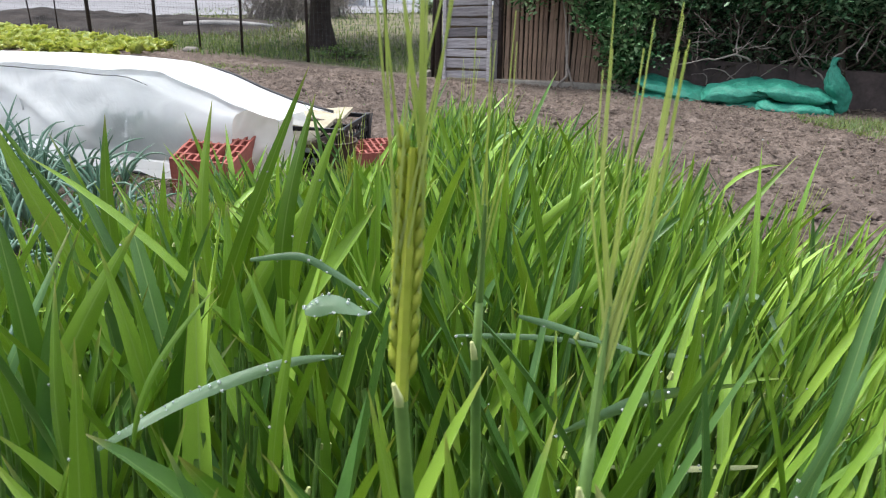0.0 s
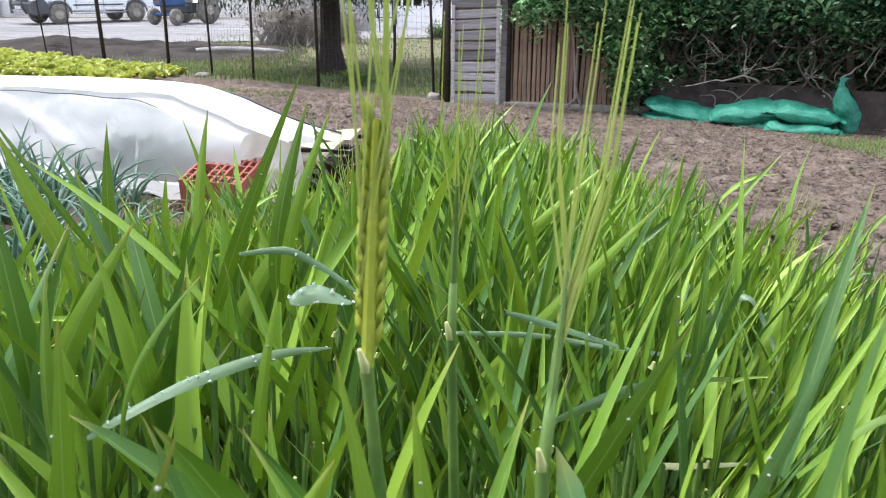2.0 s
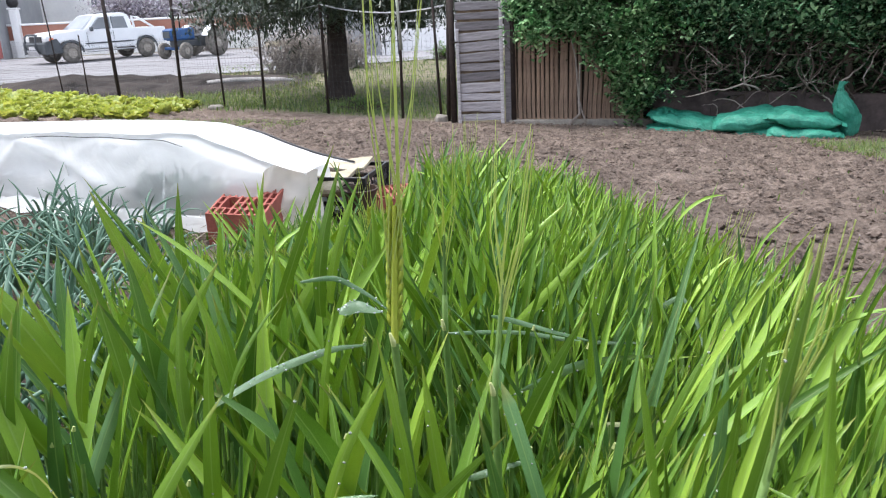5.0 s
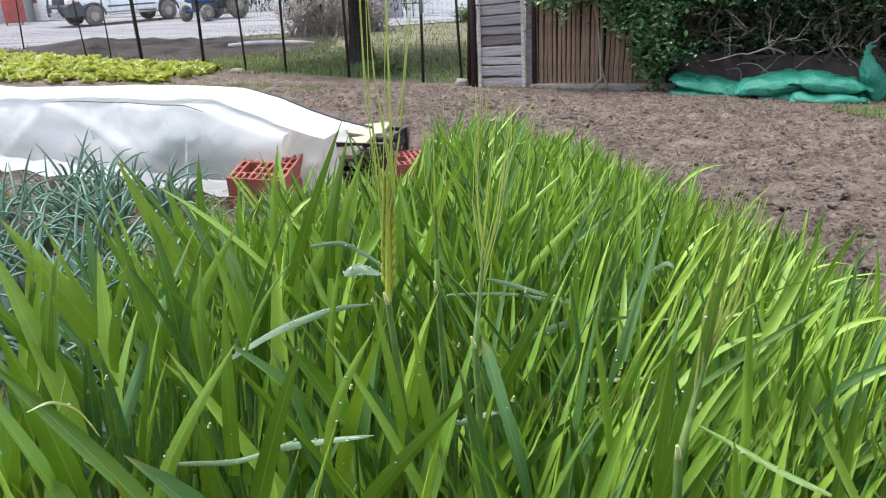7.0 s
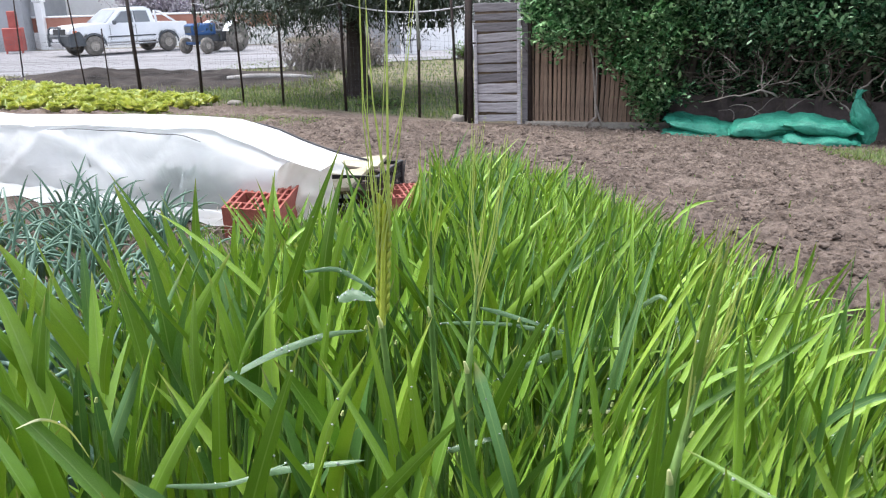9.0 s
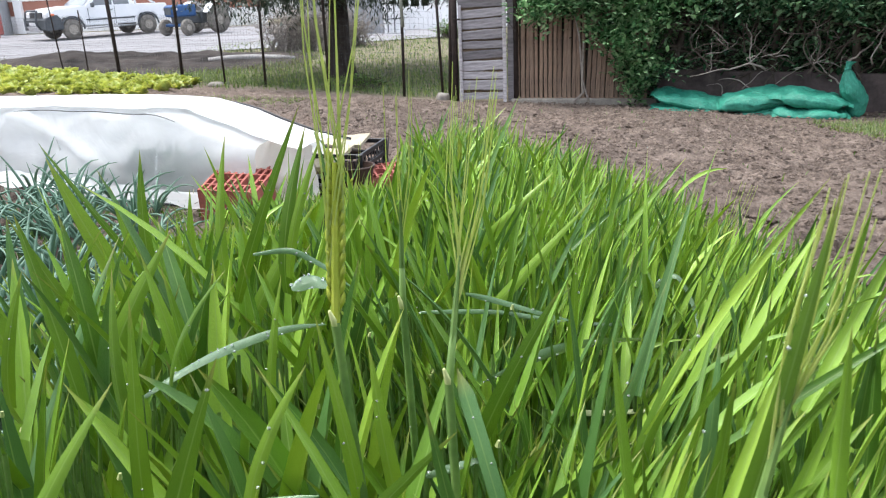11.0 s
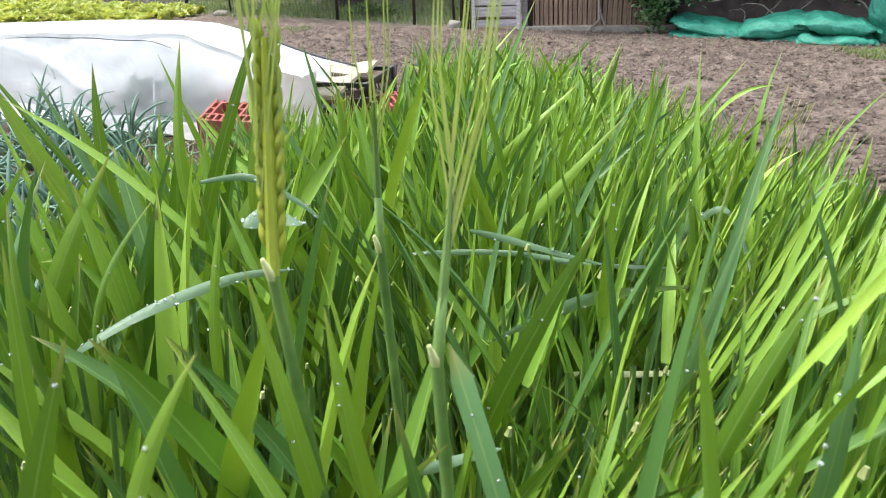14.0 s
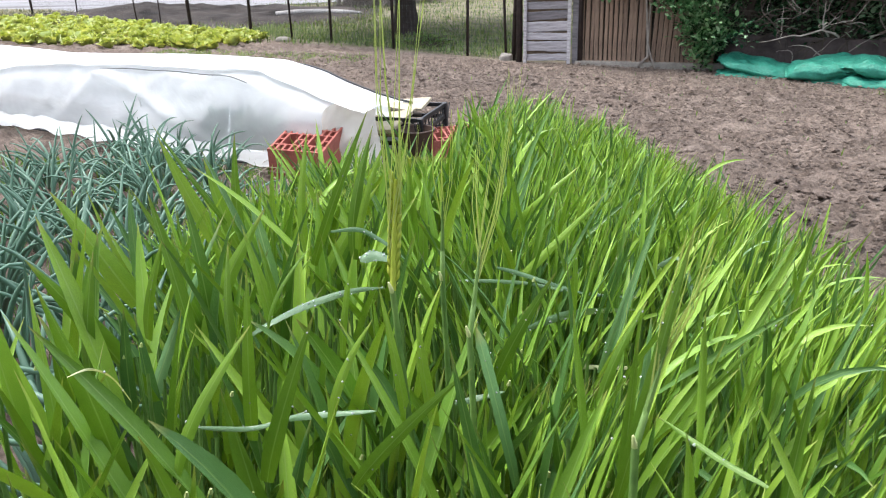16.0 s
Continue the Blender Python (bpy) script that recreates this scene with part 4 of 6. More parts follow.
def build_tunnel():
    tun = thing("low_tunnel", "low garden tunnel of clouded white film over hoops", "tunnel", Matrix.Translation((TUN_A.x, TUN_A.y, 0)))
    back = Vector((-TUN_A.x, -TUN_A.y, 0))
    part("film", Geo().grid(lambda u, v: tunnel_point(-0.60 + 3.45 * u, v) + back, 190, 60), M_FILM, tun, "wrinkled clouded film", True)
    for s in (-0.12, 0.5, 1.15, 1.8, 2.4):
        part("hoop", Geo().tube([tunnel_point(s, 0.02 + 0.96 * i / 20) + back - Vector((0, 0, 0.02)) for i in range(21)], 0.004, 6), M_HOOP, tun, "", True)

    # a second sheet folded over the ridge, with its own loose edge
    def fold(u, v):
        s = -0.80 + 3.6 * u
        low = 0.305 + 0.02 * noise.noise(Vector((s * 1.8, 3, 1))) + 0.012 * noise.noise(Vector((s * 6, 1, 1))) + 0.32 * max(0.0, min(0.2, -s)) - 0.25 * max(0.0, -0.45 - s) - 0.07 * max(0.0, s - 1.05)
        q = tunnel_point(s, low + (0.70 - low) * v)
        lift = 0.012 + 0.010 * (1 - v) ** 4
        return q + Vector((0, 0, lift)) - TUN_N * (0.012 * (1 - v)) + back
    part("ridge_sheet", Geo().grid(fold, 130, 24), M_FILM_TWO, tun, "bright white second sheet folded over the ridge", True)

    def skirt(u, v):
        p = tunnel_point(-0.5 + 3.3 * u, 0.0)
        k = noise.noise(Vector((u * 14, v * 2, 5)))
        q = p - TUN_N * (0.16 * v + 0.03 * k)
        return Vector((q.x, q.y, ground_z(q.x, q.y) + 0.05 + 0.03 * (1 - v) + 0.03 * noise.noise(Vector((u * 22, v * 4, 1))))) + back
    part("skirt", Geo().grid(skirt, 90, 8), M_FILM, tun, "film edge lying on the soil", True)
    # the end: the ridge sheet drawn out to a point over the boards, cream fleece gathered below it
    def tail(u, v):
        a = fold(0.0, u) - back
        b = Vector((-0.545 + 0.05 * u, 3.66 + 0.22 * u, 0.268 - 0.03 * u))
        return a.lerp(b, v) + Vector((0, 0, 0.012 * math.sin(math.pi * v) * (0.4 - u) + 0.005 * math.sin(u * 14 + v * 3) * v)) + back
    part("tail", Geo().grid(tail, 20, 10), M_FILM_TWO, tun, "film drawn out to a point over the boards", True)

    def end(u, v):
        # u along the end from the film's edge to the boards, v downward
        top = tunnel_point(-0.56, 0.35).lerp(Vector((-0.53, 3.64, 0.235)), u)
        foot = tunnel_point(-0.56, 0.0).lerp(Vector((-0.50, 3.60, 0)), u)
        foot.z = ground_z(foot.x, foot.y) + 0.01
        q = top.lerp(foot, v)
        # soft folds that fan out from the near foot
        ray = math.atan2(1.02 - v, u + 0.18)
        n = 0.018 * math.sin(ray * 11 + 0.8) + 0.010 * noise.noise(Vector((u * 5, v * 5, 2))) + 0.03 * math.sin(math.pi * v) * (0.3 + u)
        n *= min(1.0, 4 * u)
        return q + Vector((-0.2 * n, -n, 0.012 * noise.noise(Vector((u * 5, v * 4, 9))) * (1 - v))) + back
    part("end_flap", Geo().grid(end, 44, 26), M_FLEECE, tun, "cream fleece gathered at the end", True)
    for a, lift, label in ((0.70, 0.018, "black cord along the ridge"), (0.012, 0.0, "black cord along the foot")):
        part("cord", Geo().tube([tunnel_point(-0.78 + 0.08 * i if a > 0.1 else -0.5 + 0.08 * i, a) + back + Vector((0, 0, lift)) - TUN_N * (0.03 if a < 0.1 else 0) for i in range(40)], 0.006, 5), M_CRATE, tun, label, True)
    # a thin dark tube draws the line along the near crease
    part("cord", Geo().tube([tunnel_point(-0.22 + 0.06 * i, 0.296 + 0.002 * math.sin(i)) + back - TUN_N * 0.022 + Vector((0, 0, 0.010)) for i in range(17)], [0.0008] + [0.0022] * 15 + [0.0008], 5), M_WIRE, tun, "thin dark line along the crease under the ridge sheet", True)
    # plants inside, dim through the film
    N = 40
    s = rng.uniform(-0.35, 0.3, N)
    off = rng.uniform(-0.24, 0.24, N)
    p = np.array([[TUN_A.x + TUN_U.x * s[i] + TUN_N.x * off[i], TUN_A.y + TUN_U.y * s[i] + TUN_N.y * off[i], 0] for i in range(N)])
    p[:, 2] = ground_z(p[:, 0], p[:, 1])
    sd = part("seedlings", blades("seedlings", M_WEED, p, rng.uniform(0, 6.28, N), rng.uniform(0.2, 0.7, N), rng.uniform(0.2, 1, N), rng.uniform(0.08, 0.17, N), rng.uniform(0.03, 0.06, N)), M_WEED)
    N = 190
    s, off = rng.uniform(-0.34, 0.16, N), rng.uniform(-0.28, -0.20, N)
    p = np.stack([TUN_A.x + TUN_U.x * s + TUN_N.x * off, TUN_A.y + TUN_U.y * s + TUN_N.y * off, np.zeros(N)], 1)
    p[:, 2] = ground_z(p[:, 0], p[:, 1]) + rng.uniform(0.03, 0.15, N)
    cb = part("young_cabbage", blades("young_cabbage", M_CABBAGE, p, rng.uniform(0, 6.28, N), rng.uniform(0.1, 0.7, N), rng.uniform(0.1, 0.5, N), rng.uniform(0.08, 0.13, N), rng.uniform(0.05, 0.08, N), None, 4, 5, 0.3, 1.4, 4.0, 0.3), M_CABBAGE)
    tagged(cb, "dark green young cabbages pressing against the film", "cabbage", "", "stuff")
    tagged(sd, "leafy green seedlings growing under the film", "seedlings", "", "stuff")


build_tunnel()


def hollow_brick(m, label):
    """A clay block standing with its grid of holes upward."""
    Lx, Ly, H = 0.25, 0.31, 0.16
    ob = thing("hollow_brick", label, "brick", m, "hollow bricks")
    holes = Geo()
    cols, rows, web = 8, 5, 0.0095
    cw, rh = (Lx - web) / cols, (Ly - web) / rows
    # the clay between the holes as one connected block: webs and holes alternate in both directions
    xs = [v for i in range(cols) for v in (-Lx / 2 + i * cw, -Lx / 2 + i * cw + web)] + [Lx / 2 - web, Lx / 2]
    ys = [v for j in range(rows) for v in (-Ly / 2 + j * rh, -Ly / 2 + j * rh + web)] + [Ly / 2 - web, Ly / 2]
    wide = {(4, 3), (4, 4), (4, 5), (12, 3), (12, 4), (12, 5), (3, 4), (5, 4), (11, 4), (13, 4)}

    def clay(i, j):
        if not (0 <= i <= 2 * cols and 0 <= j <= 2 * rows):
            return False
        return (i % 2 == 0 or j % 2 == 0) and (i, j) not in wide
    v, f, seen = [], [], {}

    def vert(i, j, k):
        if (i, j, k) not in seen:
            seen[(i, j, k)] = len(v)
            v.append((xs[i], ys[j], H * k + (0.0015 * math.sin(i * 2.3 + j * 1.7) if k else 0)))
        return seen[(i, j, k)]
    for i in range(2 * cols + 1):
        for j in range(2 * rows + 1):
            if not clay(i, j):
                continue
            f.append((vert(i, j, 1), vert(i + 1, j, 1), vert(i + 1, j + 1, 1), vert(i, j + 1, 1)))
            for di, dj, p, q in ((-1, 0, (i, j + 1), (i, j)), (1, 0, (i + 1, j), (i + 1, j + 1)), (0, -1, (i, j), (i + 1, j)), (0, 1, (i + 1, j + 1), (i, j + 1))):
                if not clay(i + di, j + dj):
                    f.append((vert(*p, 0), vert(*q, 0), vert(*q, 1), vert(*p, 1)))
    part("body", Geo().add(v, f), M_BRICK, ob)
    # bottom plate, its colour darkened so the holes read as shaded
    part("core", holes.box((Lx - 0.02, Ly - 0.02, 0.02), Matrix.Translation((0, 0, 0.012))), M_BRICK_HOLE, ob, "plate darkened for the shade in the holes")
    return ob


hollow_brick(pose(-0.832, 3.47, ground_z(-0.832, 3.47) + 0.006, 9, 3, -8), "red hollow clay brick with holes upward on the soil")
hollow_brick(pose(-0.21, 4.02, ground_z(-0.21, 4.0) - 0.05, 0, 0, 12), "red hollow clay brick standing beside the crate")


def crate(m):
    ob = thing("plastic_crate", "black slatted plastic crate carrying boards", "crate", m)
    w, d, h = 0.34, 0.40, 0.21
    for sx in (-1, 1):
        for sy in (-1, 1):
            part("post", Geo().box((0.03, 0.03, h), Matrix.Translation((sx * w / 2, sy * d / 2, h / 2)), 0.004), M_CRATE, ob)
    for z in (0.015, 0.075, 0.135, 0.198):
        for sy in (-1, 1):
            part("slat", Geo().box((w, 0.012, 0.022), Matrix.Translation((0, sy * d / 2, z)), 0.002), M_CRATE, ob)
        for sx in (-1, 1):
            part("slat", Geo().box((0.012, d, 0.022), Matrix.Translation((sx * w / 2, 0, z)), 0.002), M_CRATE, ob)
    lat = Geo()
    for i in range(9):
        t = -d / 2 + d * i / 8
        lat.tube([(w / 2, t, 0.02), (w / 2, t + 0.09, 0.195)], 0.004, 4)
        lat.tube([(w / 2, t, 0.02), (w / 2, t - 0.09, 0.195)], 0.004, 4)
        u = -w / 2 + w * i / 8
        lat.tube([(u, -d / 2, 0.02), (u + 0.05, -d / 2, 0.195)], 0.004, 4)
        lat.tube([(u, -d / 2, 0.02), (u - 0.05, -d / 2, 0.195)], 0.004, 4)
    part("lattice", lat, M_CRATE, ob)
    part("base", Geo().box((w, d, 0.012), Matrix.Translation((0, 0, 0.012))), M_CRATE, ob)
    return ob


crate(pose(-0.47, 4.14, ground_z(-0.47, 4.14), 0, 0, -14))


def board(name, label, L, W, T, m, mat=None, seed=0):
    r = random.Random(seed)
    g = Geo()
    n = 8
    g.grid(lambda u, v: ((u - 0.5) * L, (v - 0.5) * W + 0.004 * math.sin(u * 9 + seed), T / 2 + 0.002 * math.sin(u * 17)), n, 4)
    g.box((L, W, T * 0.96), Matrix(), T * 0.12)
    return tagged(part(name, g, mat or M_BOARD, at=m), label, "board", "boards on the crate")


board("wooden_board", "raw pale wooden board laid on the crate", 0.38, 0.36, 0.022, pose(-0.62, 4.02, 0.098, 7, -3, -16), seed=1)
board("wooden_board", "thin raw wooden board with a bright sawn end", 0.36, 0.20, 0.018, pose(-0.52, 4.24, 0.120, 6, -6, -12), seed=2)
board("wooden_batten", "dark weathered wooden batten under the boards", 0.30, 0.05, 0.03, pose(-0.58, 3.85, 0.074, 0, 2, -10), M_BOARD_EDGE, seed=3)
stick = part("stick", Geo().tube([(-0.2, 0, 0), (-0.05, 0.012, 0.006), (0.1, 0.0, 0.0), (0.22, 0.01, -0.008)], [0.016, 0.018, 0.015, 0.011], 8), M_TWIG_DARK, at=pose(-0.58, 4.12, 0.128, 0, 3, -14), smooth=True)
tagged(stick, "brown barked stick lying across the boards", "stick")


def pot(m):
    ob = thing("plant_pot", "dark brown plastic pot lying by the crate", "pot", m)
    g = Geo().grid(lambda u, v: ((0.055 + 0.035 * v) * math.cos(math.tau * u), (0.055 + 0.035 * v) * math.sin(math.tau * u), 0.15 * v), 20, 4, True)
    g.grid(lambda u, v: ((0.085 - 0.04 * v) * math.cos(math.tau * u), (0.085 - 0.04 * v) * math.sin(math.tau * u), 0.15 - 0.14 * v), 20, 3, True)
    part("wall", g, M_POT, ob, "", True)
    part("rim", Geo().tube([(0.09 * math.cos(math.tau * i / 24), 0.09 * math.sin(math.tau * i / 24), 0.15) for i in range(25)], 0.006, 6), M_POT, ob, "", True)


pot(pose(-0.37, 3.82, ground_z(-0.37, 3.82) + 0.005, 0, 0, 0))


def rock(name, label, size, m, mat, seed, category="stone"):
    def fn(u, v):
        a, b = math.tau * u, math.pi * v
        d = Vector((math.cos(a) * math.sin(b), math.sin(a) * math.sin(b), math.cos(b)))
        k = 1 + 0.28 * noise.noise(d * 1.6 + Vector((seed, 0, 0))) + 0.10 * noise.noise(d * 5 + Vector((0, seed, 0)))
        q = Vector([math.copysign(abs(c) ** 0.75, c) for c in d])
        return (q.x * size[0] * k, q.y * size[1] * k, q.z * size[2] * k)
    return tagged(part(name, Geo().grid(fn, 20, 12, True), mat, at=m, smooth=True), label, category)


rock("stone", "flat pale grey stone beside the brick", (0.06, 0.05, 0.02), pose(-0.60, 3.33, ground_z(-0.58, 3.36) + 0.02, 0, 0, 30), M_STONE, 2)
rock("stone", "small flat grey stone at the fence foot", (0.11, 0.08, 0.04), pose(-3.35, 12.8, ground_z(-3.35, 12.8) + 0.03), M_STONE, 5)
rock("stone", "grey concrete lump by the gate post", (0.09, 0.08, 0.06), pose(0.15, 10.45, ground_z(0.15, 10.45) + 0.03), M_STONE, 9)


# ---- onions ----
def onion(seed):
    r = np.random.default_rng(seed)
    ob = thing("onion_plant", "blue-green onion plant with limp tubular leaves", "onion", group="onion bed")
    for i in range(10):
        az, L = r.uniform(0, 6.28), r.uniform(0.18, 0.42)
        t0, be = r.uniform(0.1, 0.7), abs(r.normal(0.8, 0.6))
        pts, p, th = [], Vector((0, 0, 0)), t0
        for k in range(9):
            pts.append(p.copy())
            th = t0 + be * (k / 8) ** 2.0 * 1.4
            p += Vector((math.sin(az) * math.sin(th), math.cos(az) * math.sin(th), math.cos(th))) * (L / 8)
        part("leaf", Geo().tube(pts, [0.0075, 0.0088, 0.0088, 0.0084, 0.0076, 0.0066, 0.0054, 0.004, 0.0012], 6, False), M_ONION, ob, "", True)
    return ob


def build_onions():
    kinds = [onion(i) for i in range(5)]
    spots = []
    for row in range(12):
        for k in range(16):
            y = 0.95 + 0.17 * k + rng.normal(0, 0.04)
            x = -0.62 + 0.17 * y - 0.06 - 0.15 * row + rng.normal(0, 0.03)
            if rng.uniform() < 0.12 or y > 3.42 - 0.50 * (x + 1.15) or (x > -1.15 and y > 2.3 + 1.2 * (-0.62 - x)):
                continue
            spots.append((x, y))
    for i, (x, y) in enumerate(spots):
        m = pose(x, y, ground_z(x, y) - 0.01, 0, 0, rng.uniform(0, 360)) @ Matrix.Scale(rng.uniform(0.55, 0.85) if y > 2.0 else rng.uniform(0.7, 1.0), 4)
        if i < 5:
            kinds[i].matrix_basis = m
        else:
            c = copy_thing(kinds[i % 5], m)
            c.matrix_basis = m


build_onions()


# ---- lettuce bed ----
def lettuce(seed):
    r = np.random.default_rng(seed + 50)
    ob = thing("lettuce_plant", "bright yellow-green loose-leaf lettuce", "lettuce", group="lettuce bed")
    N = 52
    az = r.uniform(0, 6.28, N)
    me = blades("leaf", M_LETTUCE, np.zeros((N, 3)), az, r.uniform(0.15, 0.9, N), r.uniform(0.2, 0.9, N), r.uniform(0.07, 0.15, N), r.uniform(0.05, 0.09, N), r.normal(0, 0.4, N), 5, 5, 0.35, 1.5, 12.0, 0.4)
    for v in me.vertices:
        k = noise.noise(v.co * 22)
        v.co += Vector((k, noise.noise(v.co * 19), noise.noise(v.co * 25))) * 0.022
    part("leaves", me, M_LETTUCE, ob)
    return ob


def build_lettuce():
    kinds = [lettuce(i) for i in range(5)]
    i = 0
    for row in range(14):
        for k in range(21):
            f, s = row / 13, k / 20
            # from the near edge by the tunnel out to the fence
            x = -3.85 - 5.8 * s + rng.normal(0, 0.09)
            y = 10.5 + (2.75 + 4.4 * s) * f + rng.normal(0, 0.09)
            m = pose(x, y, ground_z(x, y) - 0.02, 0, 0, rng.uniform(0, 360)) @ Matrix.Scale(rng.uniform(1.0, 1.6), 4)
            if i < 5:
                kinds[i].matrix_basis = m
            else:
                copy_thing(kinds[i % 5], m).matrix_basis = m
            i += 1


build_lettuce()


# ---- fence ----
def fence_xy(d):
    """d metres along the fence from the gate, going to the far left."""
    return 0.24 - 0.779 * d, 10.45 + 0.627 * d


def build_fence():
    fence = thing("wire_fence", "sagging wire mesh fence on thin rusty posts", "fence", kind="structure")
    spots = [(0.0, 1.72, 0.030, 2), (0.12, 1.70, 0.018, -2), (0.78, 1.55, 0.020, 1), (2.2, 2.2, 0.022, 0), (3.6, 2.3, 0.02, 1), (4.6, 1.5, 0.018, -1), (5.75, 2.2, 0.028, 1), (7.7, 2.1, 0.036, -1), (8.8, 1.2, 0.014, 0), (9.75, 2.4, 0.014, -3), (12.5, 2.0, 0.016, 3), (15, 2.0, 0.03, 0)]
    for d, h, r, lean in spots:
        x, y = fence_xy(d)
        part("post", Geo().tube([(0, 0, -0.2), (0.004, 0, h * 0.5), (0, 0.003, h)], [r, r, r * 0.9], 7), M_POST, fence, at=pose(x, y, ground_z(x, y), 0, lean, 0), smooth=True)
    x, y = fence_xy(0.70)
    part("pole", Geo().tube([(0, 0, 0.9), (0, 0, 1.62)], [0.022, 0.018], 8), M_POLE, fence, "pale pole tied to a post", True, pose(x, y + 0.03, ground_z(x, y), 0, -2, 0))
    net = Geo()
    step, n = 0.075, 200
    for i in range(n):
        d = 0.1 + step * i
        x, y = fence_xy(d)
        z = ground_z(x, y)
        net.tube([(x, y, z), (x + 0.01 * math.sin(d * 5), y, z + 1.05 + 0.03 * math.sin(d * 2.2))], 0.0013, 3, False)
    for k in range(15):
        net.tube([(*fence_xy(0.1 + 0.5 * i), ground_z(*fence_xy(0.1 + 0.5 * i)) + 0.03 + 0.075 * k + 0.02 * math.sin(i * 1.1)) for i in range(31)], 0.0013, 3, False)
    tagged(part("mesh", net, M_WIRE, fence), kind="stuff")
    for a, b, za, zb, sag in ((0.0, 2.2, 1.44, 1.53, 0.10), (2.2, 3.6, 1.53, 1.46, 0.04), (3.6, 5.75, 1.46, 1.60, 0.05)):
        pts = []
        for i in range(15):
            t = i / 14
            x, y = fence_xy(a + (b - a) * t)
            pts.append((x, y, ground_z(x, y) + za + (zb - za) * t - sag * 4 * t * (1 - t)))
        tagged(part("rope", Geo().tube(pts, 0.010 if a == 0 else 0.006, 5), M_ROPE, smooth=True), "pale rope slung between the fence posts", "rope", "ropes on the fence")


build_fence()


def build_gate():
    gate = thing("plank_gate", "weathered grey gate of rough horizontal planks", "gate", pose(0.36, 10.2, ground_z(0.6, 10.15), 0, 0, -11))
    r = random.Random(4)
    z = 0.03
    while z < 1.40:
        h = min(r.uniform(0.07, 0.15), 1.47 - z)
        rise = r.uniform(-4.0, -0.5) if 0.3 < z < 1.15 else r.uniform(-1.2, 0.8)
        # the edges are worn wavy, and one end is thinner
        thin, ph = r.uniform(0.82, 1.0), r.uniform(0, 9)
        def rough(u, v):
            a = math.tau * v
            e = 0.5 * h * (thin + (1 - thin) * u) * (1 + 0.07 * math.sin(9 * u + ph) * math.sin(4 * u + 2 * ph))
            flat = lambda t: math.copysign(abs(t) ** 0.35, t)
            return (0.57 * (u - 0.5), 0.011 * flat(math.cos(a)), e * flat(math.sin(a)))
        body = Geo().grid(lambda v, u: rough(u, v), 12, 10, True)
        part("plank", body, M_PLANK, gate, at=Matrix.Translation((0.29 + r.uniform(-0.008, 0.008), r.uniform(-0.012, 0.012), z + h / 2)) @ Matrix.Rotation(radians(rise), 4, "Y"))
        z += h + r.uniform(0.008, 0.022)
    # added sheet stands in for the shade in the plank gaps
    part("backing", Geo().box((0.54, 0.01, 1.36), Matrix.Translation((0.29, 0.026, 0.71))), M_BOARD_EDGE, gate, "added dark sheet that shades the gaps")
    part("stile", Geo().box((0.04, 0.03, 1.16), Matrix.Translation((0.025, -0.03, 0.58)), 0.005), M_PLANK, gate)
    part("stile", Geo().box((0.045, 0.035, 1.46), Matrix.Translation((0.565, -0.032, 0.73)), 0.005), M_PLANK, gate)
    part("upright", Geo().box((0.07, 0.05, 1.30), Matrix.Translation((0.635, 0.02, 0.65)), 0.006), M_PLANK, gate)
    part("post", Geo().tube([(0.70, 0.03, -0.2), (0.69, 0.03, 0.8), (0.70, 0.03, 1.7)], [0.036, 0.034, 0.03], 9), M_POST, gate, "dark round post", True)
    part("hinge", Geo().box((0.09, 0.012, 0.02), Matrix.Translation((-0.01, -0.045, 1.0))), M_POST, gate)
    part("post", Geo().tube([(-0.06, 0.03, -0.2), (-0.055, 0.03, 0.9), (-0.05, 0.03, 1.8)], [0.042, 0.038, 0.036], 9), M_POST, gate, "dark round post", True)


build_gate()


# ---- slatted panel, low wall and hedge ----
def hedge_xy(d):
    """d metres along the back boundary from the gate."""
    return (1.02 + 0.96 * d, 10.12 - 0.28 * d) if d < 1.7 else (2.652 + 0.86 * (d - 1.7), 9.644 - 0.51 * (d - 1.7))


